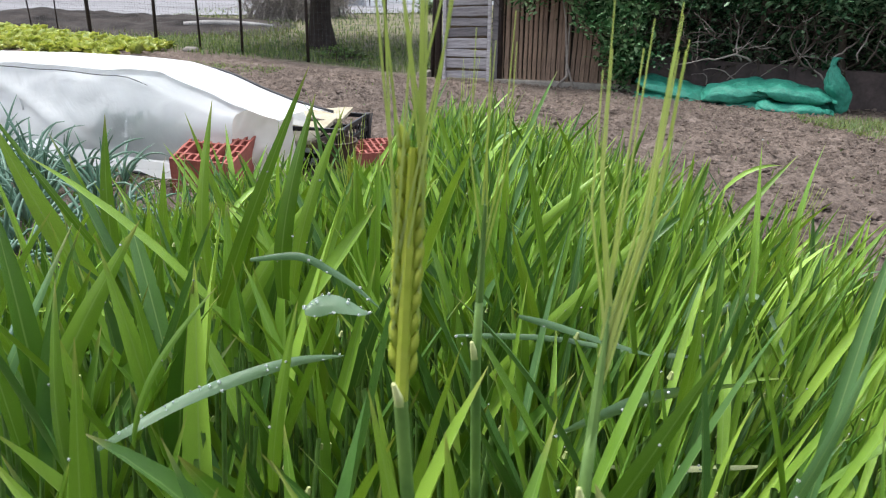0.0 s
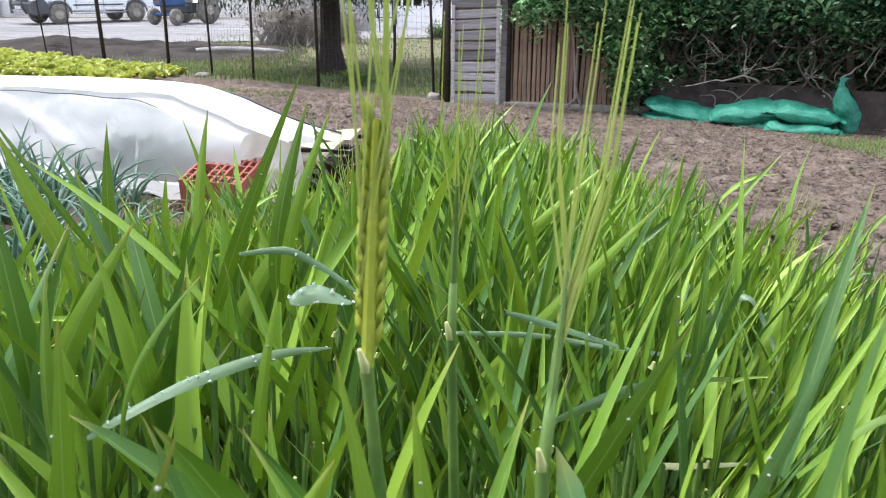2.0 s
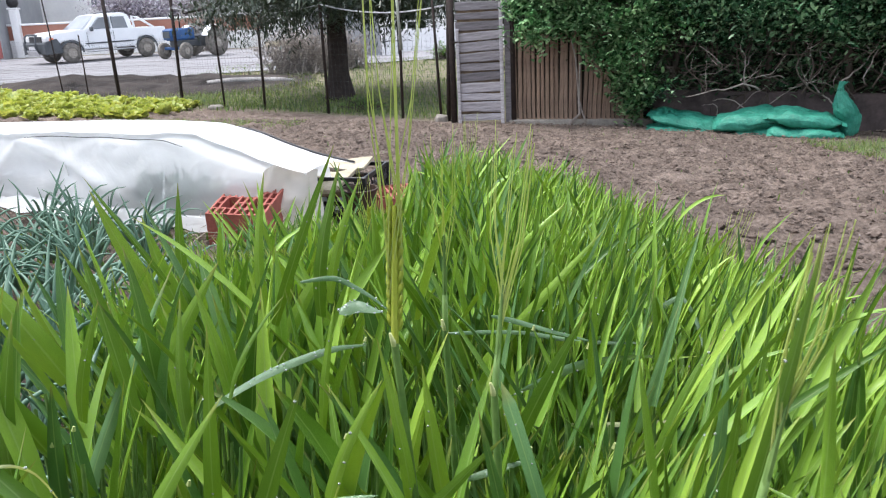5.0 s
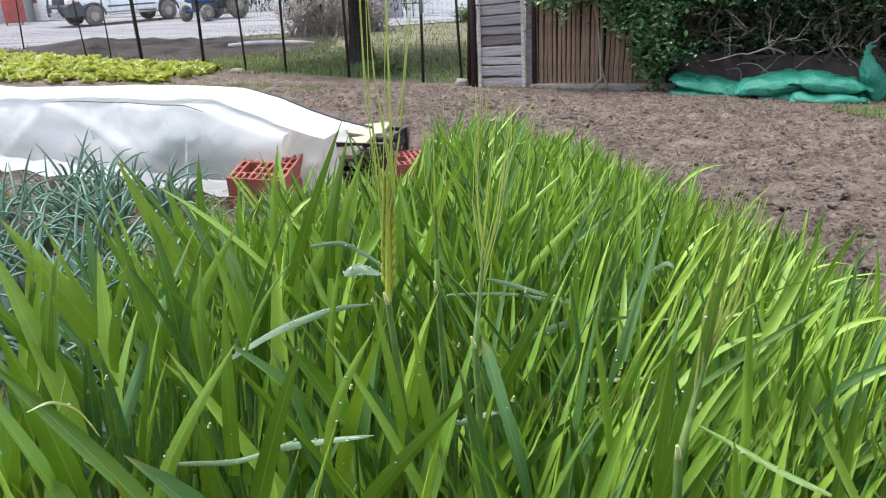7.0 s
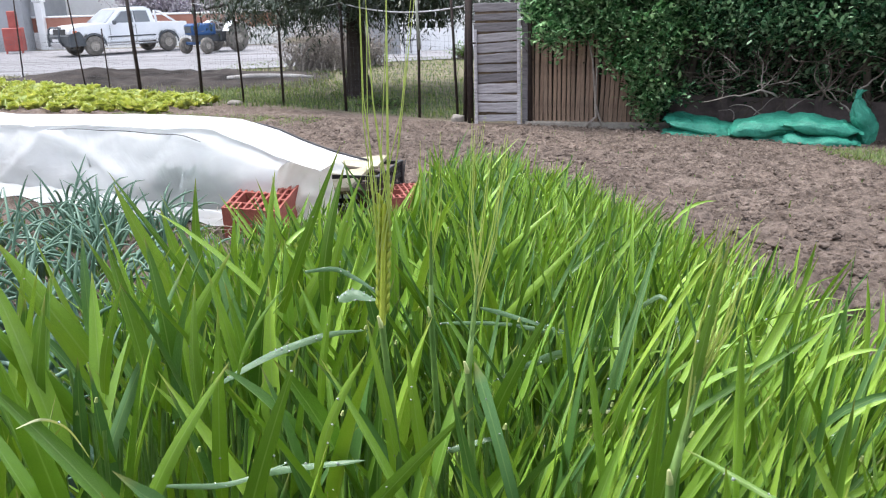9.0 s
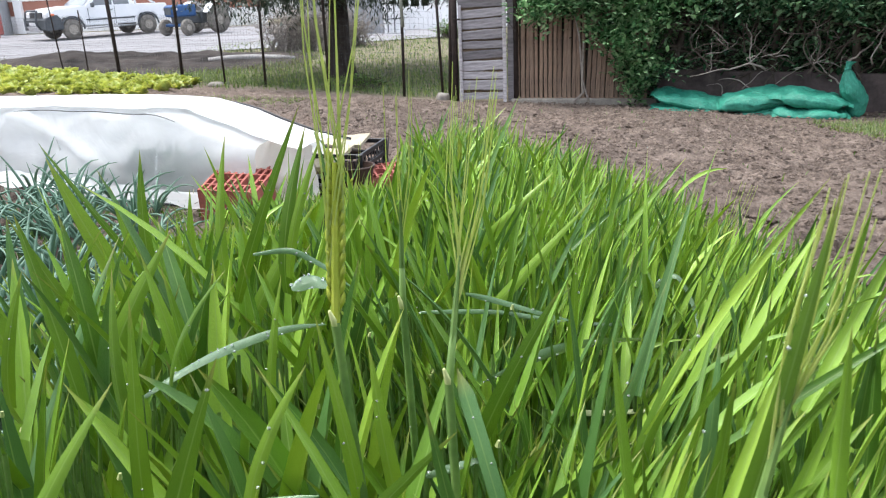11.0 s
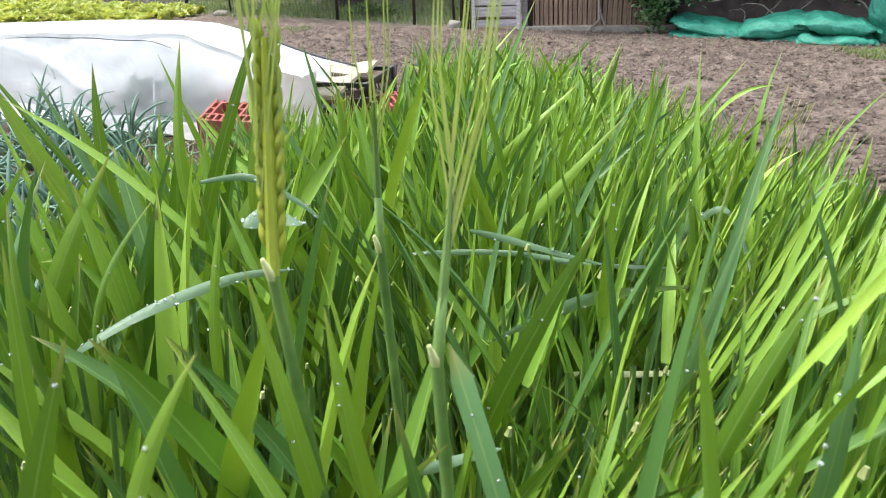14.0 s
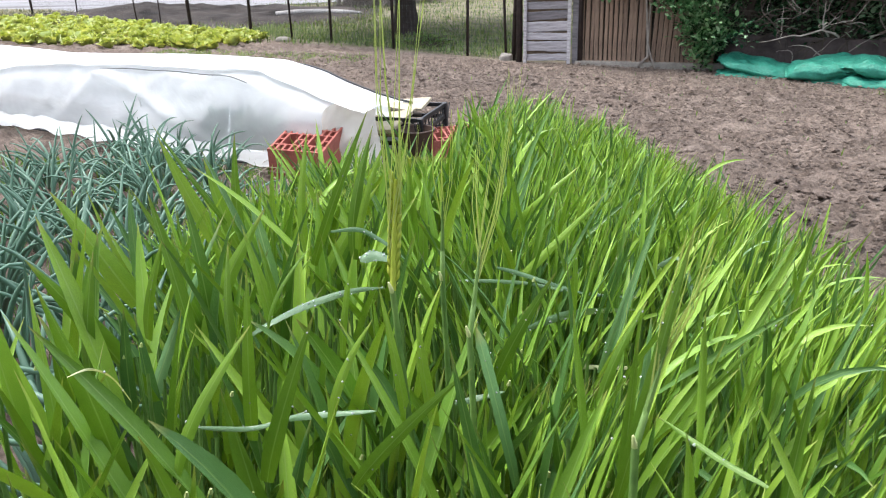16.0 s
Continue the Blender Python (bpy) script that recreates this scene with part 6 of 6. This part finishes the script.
def build_lane():
    g = Geo().grid(lambda u, v: (-60 + 62 * u, (20.4 + 0.4 * math.sin(u * 19) + 3.4 * max(0, (u - 0.83) / 0.17) ** 0.7) * (1 - v) + 34.8 * v, -0.635), 120, 12)
    tagged(part("road", g, M_ROAD), "pale worn tarmac lane and yard", "road", "", "structure")
    def mound(u, v):
        x, y = -22 + 19.4 * u, 15.9 + (5.0 + 0.7 * noise.noise(Vector((u * 14, 0, 5)))) * v
        e = min(1, (1 - u) * 6, 0.12 + max(0, u - 0.45) * 4) * math.sin(math.pi * v)
        lump = 0.5 * noise.noise(Vector((u * 9, v * 2, 2))) + 0.35 * noise.noise(Vector((u * 34, v * 6, 2))) + 0.2 * noise.noise(Vector((u * 90, v * 16, 7)))
        return (x + 0.5 * noise.noise(Vector((u * 9, v * 3, 0))), y, -0.665 + e * max(0.0, 0.24 + 0.26 * lump))
    tagged(part("mound", Geo().grid(mound, 260, 34), M_BANK, smooth=True), "dark low bank of earth beside the lane", "mound", "", "structure")
    log = thing("log", "bleached fallen log lying on the grass", "log", pose(-3.9, 17.8, ground_z(-3.9, 17.8) + 0.09, 0, 2, 18))
    part("wood", Geo().tube([(-0.85, 0, 0), (-0.4, 0.03, 0.02), (0.1, 0, 0.03), (0.7, 0.04, 0.0), (1.0, 0.02, -0.02)], [0.055, 0.075, 0.07, 0.065, 0.045], 12), M_LOG, log, "", True)


M_BANK = plain("dark earth", (0.014, 0.012, 0.011), (0.085, 0.072, 0.066), 1.1, 0.95, spec=0.1, bump=0.8, fine=14)
build_lane()


def wheel(parent, x, y, r, w, rim=0.62):
    """An upright wheel whose axle runs along y."""
    m = pose(x, y, r, 90, 0, 0)
    ty = part("wheel", Geo().grid(lambda u, v: ((r - 0.13 * r * (2 * v - 1) ** 4 - (r * (1 - rim) if v in (0, 1) else 0)) * math.cos(math.tau * u), (r - 0.13 * r * (2 * v - 1) ** 4 - (r * (1 - rim) if v in (0, 1) else 0)) * math.sin(math.tau * u), (v - 0.5) * w), 28, 9, True), M_TYRE, parent, "dusty tyre", True, m)
    g = Geo()
    g.tube([(0, 0, -w * 0.40), (0, 0, w * 0.40)], r * (rim + 0.10), 24)
    g.tube([(0, 0, -w * 0.42), (0, 0, w * 0.42)], r * 0.2, 12)
    for k in range(6):
        a = math.tau * k / 6
        g.box((r * 0.5, r * 0.16, w * 0.8), Matrix.Rotation(a, 4, "Z") @ Matrix.Translation((r * 0.32, 0, 0)), 0.01)
    part("rim", g, M_RIM, ty, "pale dusty rim")
    return ty


def build_pickup():
    car = thing("pickup_truck", "white double-cab pickup truck with a dark front bar", "truck", pose(-12.2, 31.2, ground_z(-11.7, 31.2) + 0.025, 0, 0, 229) @ Matrix.Scale(0.97, 4))
    # x runs to the front
    def slab(outline, w, inset, name, mat, label=""):
        bm = bmesh.new()
        n = len(outline)
        zs = [z for _, z in outline]
        lo, hi = min(zs), max(zs)
        rows = []
        for s in (-1, 1):
            rows.append([bm.verts.new((x, s * (w - inset * (z - lo) / (hi - lo)), z)) for x, z in outline])
        bm.faces.new(rows[0]), bm.faces.new(rows[1][::-1])
        for i in range(n):
            bm.faces.new((rows[0][i], rows[1][i], rows[1][(i + 1) % n], rows[0][(i + 1) % n]))
        bmesh.ops.recalc_face_normals(bm, faces=bm.faces[:])
        bmesh.ops.bevel(bm, geom=bm.edges[:], offset=0.035, segments=2, affect="EDGES")
        me = bpy.data.meshes.new(name)
        bm.to_mesh(me)
        bm.free()
        me.materials.append(mat)
        return part(name, me, mat, car, label)
    slab([(-2.45, 0.55), (-1.95, 0.52), (-1.8, 0.78), (-1.2, 0.78), (-1.05, 0.45), (1.05, 0.45), (1.2, 0.78), (1.85, 0.78), (2.0, 0.5), (2.35, 0.55), (2.38, 1.0), (1.95, 1.10), (1.1, 1.17), (0.9, 1.16), (-2.42, 1.12)], 0.86, 0.03, "body", M_CAR)
    slab([(1.0, 1.1), (0.35, 1.66), (-0.75, 1.72), (-1.0, 1.6), (-1.05, 1.1)], 0.80, 0.16, "cab", M_CAR)
    part("bumper", Geo().box((0.30, 1.80, 0.42), Matrix.Translation((2.34, 0, 0.58)), 0.06), M_CAR_DARK, car, "grey bumper")
    part("grille", Geo().box((0.05, 0.95, 0.3), Matrix.Translation((2.385, 0, 0.84)), 0.015), M_CRATE, car)
    for s in (-1, 1):
        part("headlight", Geo().box((0.12, 0.34, 0.17), Matrix.Translation((2.33, s * 0.64, 0.87)), 0.03), M_LAMP, car)
        part("indicator", Geo().box((0.16, 0.06, 0.13), Matrix.Translation((2.2, s * 0.85, 0.87)), 0.02), M_ORANGE, car)
        part("cladding", Geo().prism([(2.46, 0.36), (2.46, 0.80), (2.05, 0.90), (1.92, 0.72), (1.86, 0.40)], s * 0.82, s * 0.91), M_CAR_DARK, car)
        part("window", Geo().prism([(0.72, 1.15), (0.28, 1.56), (-0.12, 1.58), (-0.14, 1.15)], s * 0.70, s * 0.80), M_GLASS, car, "side window", at=Matrix.Rotation(s * 0.0, 4, "X"))
        part("window", Geo().prism([(-0.22, 1.15), (-0.22, 1.58), (-0.72, 1.57), (-0.84, 1.15)], s * 0.70, s * 0.80), M_GLASS, car, "side window")
        part("door_seam", Geo().box((0.012, 0.012, 0.62), Matrix.Translation((-0.18, s * 0.865, 0.78))), M_CAR_DARK, car)
        part("door_seam", Geo().box((0.012, 0.012, 0.55), Matrix.Translation((0.86, s * 0.865, 0.80))), M_CAR_DARK, car)
        part("door_handle", Geo().box((0.16, 0.03, 0.03), Matrix.Translation((-0.02, s * 0.868, 0.98)), 0.008), M_CAR_DARK, car)
        part("side_step", Geo().tube([(1.0, s * 0.92, 0.38), (-1.0, s * 0.92, 0.38)], 0.035, 8), M_CHROME, car, "", True)
        part("moulding", Geo().box((1.95, 0.02, 0.05), Matrix.Translation((0, s * 0.872, 0.66)), 0.008), M_CAR_DARK, car)
        part("mirror", Geo().box((0.10, 0.18, 0.16), Matrix.Translation((0.72, s * 0.98, 1.17)), 0.03), M_CAR_DARK, car)
        part("roll_bar", Geo().tube([(-1.15, s * 0.72, 1.1), (-1.12, s * 0.68, 1.56), (-1.35, s * 0.68, 1.5), (-1.95, s * 0.74, 1.12)], 0.045, 8), M_CAR, car, "white roll bar", True)
        for x in (1.52, -1.5):
            wheel(car, x, s * 0.78, 0.36, 0.24)
            arch = Geo().grid(lambda u, v: (x + (0.40 + 0.07 * v) * math.cos(math.pi * u), s * 0.875, 0.36 + (0.40 + 0.07 * v) * math.sin(math.pi * u)), 16, 3)
            part("wheel_arch", arch, M_CAR_DARK, car)
    part("windscreen", Geo().grid(lambda u, v: (0.96 - 0.62 * v + 0.025, (u - 0.5) * (1.5 - 0.28 * v), 1.14 + 0.50 * v + 0.012), 4, 4), M_GLASS, car)
    part("roof_rail", Geo().tube([(0.2, 0.5, 1.72), (-0.6, 0.5, 1.76)], 0.02, 6), M_CAR_DARK, car)
    bar = Geo()
    for s in (-1, 1):
        bar.tube([(2.5, s * 0.42, 0.40), (2.62, s * 0.42, 0.62), (2.58, s * 0.42, 0.98), (2.5, s * 0.40, 1.05)], 0.035, 8)
    bar.tube([(2.5, -0.40, 1.05), (2.5, 0.40, 1.05)], 0.035, 8)
    bar.tube([(2.6, -0.42, 0.72), (2.6, 0.42, 0.72)], 0.025, 8)
    part("bull_bar", bar, M_CAR_DARK, car, "dark tube front bar", True)
    part("skid_plate", Geo().box((0.04, 0.86, 0.22), pose(2.53, 0, 0.42, 0, 25, 0), 0.01), M_CHROME, car)
    part("number_plate", Geo().box((0.02, 0.5, 0.11), Matrix.Translation((2.56, 0, 0.60))), M_LAMP, car)


build_pickup()


def build_tractor():
    tr = thing("tractor", "old blue farm tractor with dusty wheels", "tractor", pose(-8.3, 30.1, ground_z(-8.1, 30.0) + 0.025, 0, 0, 240) @ Matrix.Scale(0.85, 4))
    part("bonnet", Geo().box((1.25, 0.52, 0.48), Matrix.Translation((0.85, 0, 0.98)), 0.06), M_BLUE, tr)
    part("nose", Geo().box((0.12, 0.50, 0.40), Matrix.Translation((1.5, 0, 0.98)), 0.04), M_BLUE, tr)
    part("grille", Geo().box((0.03, 0.36, 0.26), Matrix.Translation((1.57, 0, 0.98))), M_CAR_DARK, tr)
    part("engine", Geo().box((1.6, 0.36, 0.34), Matrix.Translation((0.5, 0, 0.62)), 0.04), M_CAR_DARK, tr)
    part("front_axle", Geo().box((0.14, 1.2, 0.12), Matrix.Translation((1.2, 0, 0.42)), 0.02), M_BLUE, tr)
    part("gearbox", Geo().box((0.9, 0.5, 0.5), Matrix.Translation((-0.45, 0, 0.68)), 0.05), M_CAR_DARK, tr)
    part("exhaust", Geo().tube([(0.9, 0.12, 1.2), (0.9, 0.12, 1.8)], [0.03, 0.03], 8), M_POST, tr, "", True)
    part("seat", Geo().box((0.38, 0.42, 0.12), pose(-0.55, 0, 1.12), 0.04), M_CRATE, tr)
    part("backrest", Geo().box((0.08, 0.42, 0.3), pose(-0.78, 0, 1.28, 0, -12, 0), 0.03), M_CRATE, tr)
    part("steering_wheel", Geo().tube([(0.08 + 0.06 * math.sin(math.tau * i / 16), 0.2 * math.cos(math.tau * i / 16), 1.38 + 0.19 * math.sin(math.tau * i / 16)) for i in range(17)], 0.015, 6), M_CRATE, tr, "", True)
    for s in (-1, 1):
        wheel(tr, 1.2, s * 0.62, 0.33, 0.2, 0.55)
        wheel(tr, -0.5, s * 0.72, 0.58, 0.32, 0.5)
        part("fender", Geo().grid(lambda u, v: (-0.5 + 0.70 * math.cos(math.pi * (0.12 + 0.78 * u)), s * (0.52 + 0.36 * v), 0.62 + 0.68 * math.sin(math.pi * (0.12 + 0.78 * u))), 16, 3), M_CAR, tr, "white fender", True)
        part("headlight", Geo().tube([(1.38, s * 0.32, 1.05), (1.46, s * 0.32, 1.05)], [0.05, 0.08], 10), M_LAMP, tr)


build_tractor()


def build_far():
    # garden wall and house front behind the lane
    w = thing("garden_wall", "low terracotta wall with pale base and coping", "wall", kind="structure")
    part("base", Geo().box((12, 0.3, 0.75), pose(-13.0, 36.2, -0.3)), M_WHITE, w)
    part("brickwork", Geo().box((12, 0.26, 0.6), pose(-13.0, 36.2, 0.37)), M_TERRA, w)
    part("coping", Geo().box((12.1, 0.36, 0.08), pose(-13.0, 36.2, 0.71), 0.02), M_WHITE, w)
    p = thing("gate_pillar", "white gate pillar with a dark ball lamp", "pillar")
    part("shaft", Geo().box((0.32, 0.32, 2.0), pose(-17.45, 36.0, 0.34), 0.02), M_WHITE, p)
    part("cap", Geo().box((0.42, 0.42, 0.08), pose(-17.45, 36.0, 1.38), 0.02), M_WHITE, p)
    part("lamp", Geo().grid(lambda u, v: (-17.45 + 0.24 * math.cos(math.tau * u) * math.sin(math.pi * v), 36.0 + 0.24 * math.sin(math.tau * u) * math.sin(math.pi * v), 1.65 - 0.26 * math.cos(math.pi * v)), 14, 8, True), M_CRATE, p, "dark round lamp", True)
    b = thing("outbuilding", "grey plastered outbuilding by the lane", "building")
    part("wall", Geo().box((6, 5, 4.2), pose(-21.0, 37.5, 1.4, 0, 0, 4), 0.02), M_GREY, b)
    part("roof", Geo().box((6.4, 5.4, 0.18), pose(-21.0, 37.5, 3.6, 0, 0, 4), 0.02), M_TERRA, b)
    part("door", Geo().box((0.9, 0.08, 2.0), pose(-19.9, 34.98, 0.35, 0, 0, 4)), M_CAR_DARK, b)
    m = thing("red_machine", "rusty red farm implement parked by the wall", "machine", pose(-17.3, 33.2, -0.64, 0, 0, 10))
    part("frame", Geo().box((0.7, 0.5, 0.9), pose(0, 0, 0.55), 0.03), M_RED, m)
    part("mast", Geo().box((0.3, 0.3, 0.7), pose(0.05, 0, 1.3), 0.03), M_RED, m)
    for s in (-1, 1):
        part("leg", Geo().tube([(s * 0.3, -0.2, 0), (s * 0.25, -0.2, 0.6)], 0.04, 6), M_RED, m)
    h = thing("white_house", "pale plastered house front beyond the yard", "house")
    part("wall", Geo().box((30, 8, 6.5), pose(-9.0, 46, 2.5)), M_WHITE, h)
    part("roof", Geo().box((31, 9, 0.3), pose(-9.0, 46, 5.9)), M_TERRA, h)
    for i in range(5):
        win = part("window", Geo().box((1.3, 0.08, 1.5), pose(-21 + 5.2 * i, 41.98, 2.1)), M_GLASS, h)
        part("frame", Geo().box((1.5, 0.05, 1.7), pose(-21 + 5.2 * i, 42.0, 2.1)), M_WHITE, win)
    cab = thing("white_gate_panel", "white metal gate panel with dark bars", "gate")
    part("panel", Geo().box((0.62, 0.05, 1.3), pose(-1.05, 25.6, 0.02), 0.01), M_WHITE, cab)
    for dx in (-0.2, 0.0, 0.2):
        part("bar", Geo().tube([(-1.05 + dx, 25.55, -0.6), (-1.05 + dx, 25.55, 0.62)], 0.015, 5), M_CRATE, cab)
    for z in (-0.2, 0.25):
        part("bar", Geo().tube([(-1.36, 25.55, z), (-0.74, 25.55, z)], 0.015, 5), M_CRATE, cab)
    pk = thing("picket_fence", "low pale wall topped with white pickets", "fence", kind="structure")
    part("wall", Geo().box((9, 0.2, 0.75), pose(3.7, 27.5, -0.3)), M_WHITE, pk)
    part("rail", Geo().box((9, 0.05, 0.06), pose(3.7, 27.45, 0.32)), M_WHITE, pk)
    for i in range(26):
        part("picket", Geo().box((0.07, 0.04, 0.55), pose(-0.6 + 0.34 * i, 27.4, 0.32), 0.005), M_WHITE, pk)
    gy = thing("grey_shed", "grey boarded shed wall under the tree", "shed")
    part("wall", Geo().box((2.2, 1.5, 1.5), pose(-2.6, 26.8, 0.1), 0.01), M_GREY, gy)
    part("roof", Geo().box((2.4, 1.7, 0.08), pose(-2.6, 26.8, 0.9), 0.01), M_GREY, gy)
    for i in range(9):
        x, y, s = -30 + 7.5 * i + rng.uniform(-2, 2), 58 + rng.uniform(-3, 3), rng.uniform(3.5, 6)
        bush("tree", "distant leafy tree behind the houses", x, y, (s * 0.8, s * 0.6, s * 1.3), M_OLIVE, 900, 0.5, 30 + i, M_TWIG_DARK, 60)
    for x, y, w in ((-0.6, 30.6, 1.6), (2.4, 30.9, 2.0), (5.2, 30.4, 1.8)):
        bush("bush", "dark evergreen bush behind the white pickets", x, y, (w, 0.9, 2.3), M_OLIVE, 3600, 0.17, int(70 + 10 * w), M_TWIG_DARK, 90)
    bush("tree", "bare pale fruit tree behind the tractor", -8.9, 34.0, (1.6, 1.2, 3.2), M_TWIG, 60, 0.05, 60, M_TWIG, 110)


build_far()


# ---- plain unseen wall added behind, to block light on the near faces ----
wall_south = thing("wall_south", "added unseen wall blocking light from behind", "wall", kind="structure")
part("wall", Geo().box((11, 0.25, 3.6), pose(0.2, -1.75, 1.6)), M_GREY, wall_south)


# ---- clods on the tilled soil ----
def build_clods():
    base = [Vector(v) for v in ((1, 0, 0), (-1, 0, 0), (0, 1, 0), (0, -1, 0), (0, 0, 1), (0.6, 0.6, 0.55), (-0.6, 0.55, 0.6), (0.55, -0.6, 0.6), (-0.6, -0.6, 0.5))]
    tri = ((0, 5, 7), (5, 4, 7), (5, 2, 6), (5, 6, 4), (6, 1, 8), (6, 8, 4), (8, 3, 7), (8, 7, 4), (0, 2, 5), (2, 1, 6), (1, 3, 8), (3, 0, 7))
    r = random.Random(77)
    g = Geo()
    n = 0
    while n < 17000:
        y = 2.4 + 8.0 * r.random() ** 1.25
        x = r.uniform(-3.0, 6.0)
        if y + 0.72 * min(x, 0.3) > 10.2 or y + 0.46 * x > 10.9 or (x < -0.1 and y < 4.6 and x > -3):
            continue
        s = r.uniform(0.006, 0.018) * (1 + (r.random() < 0.06) * 0.9)
        k = r.uniform(0, 6.28)
        c, sn = math.cos(k), math.sin(k)
        z = ground_z(x, y)
        v = []
        for b in base:
            q = b * (s * r.uniform(0.7, 1.3))
            v.append((x + q.x * c - q.y * sn, y + q.x * sn + q.y * c, z + 0.012 + q.z * 0.8))
        g.add(v, tri)
        n += 1
    tagged(part("clods", g, M_SOIL), "crumbled clods of dry brown soil", "soil", "", "stuff")


build_clods()
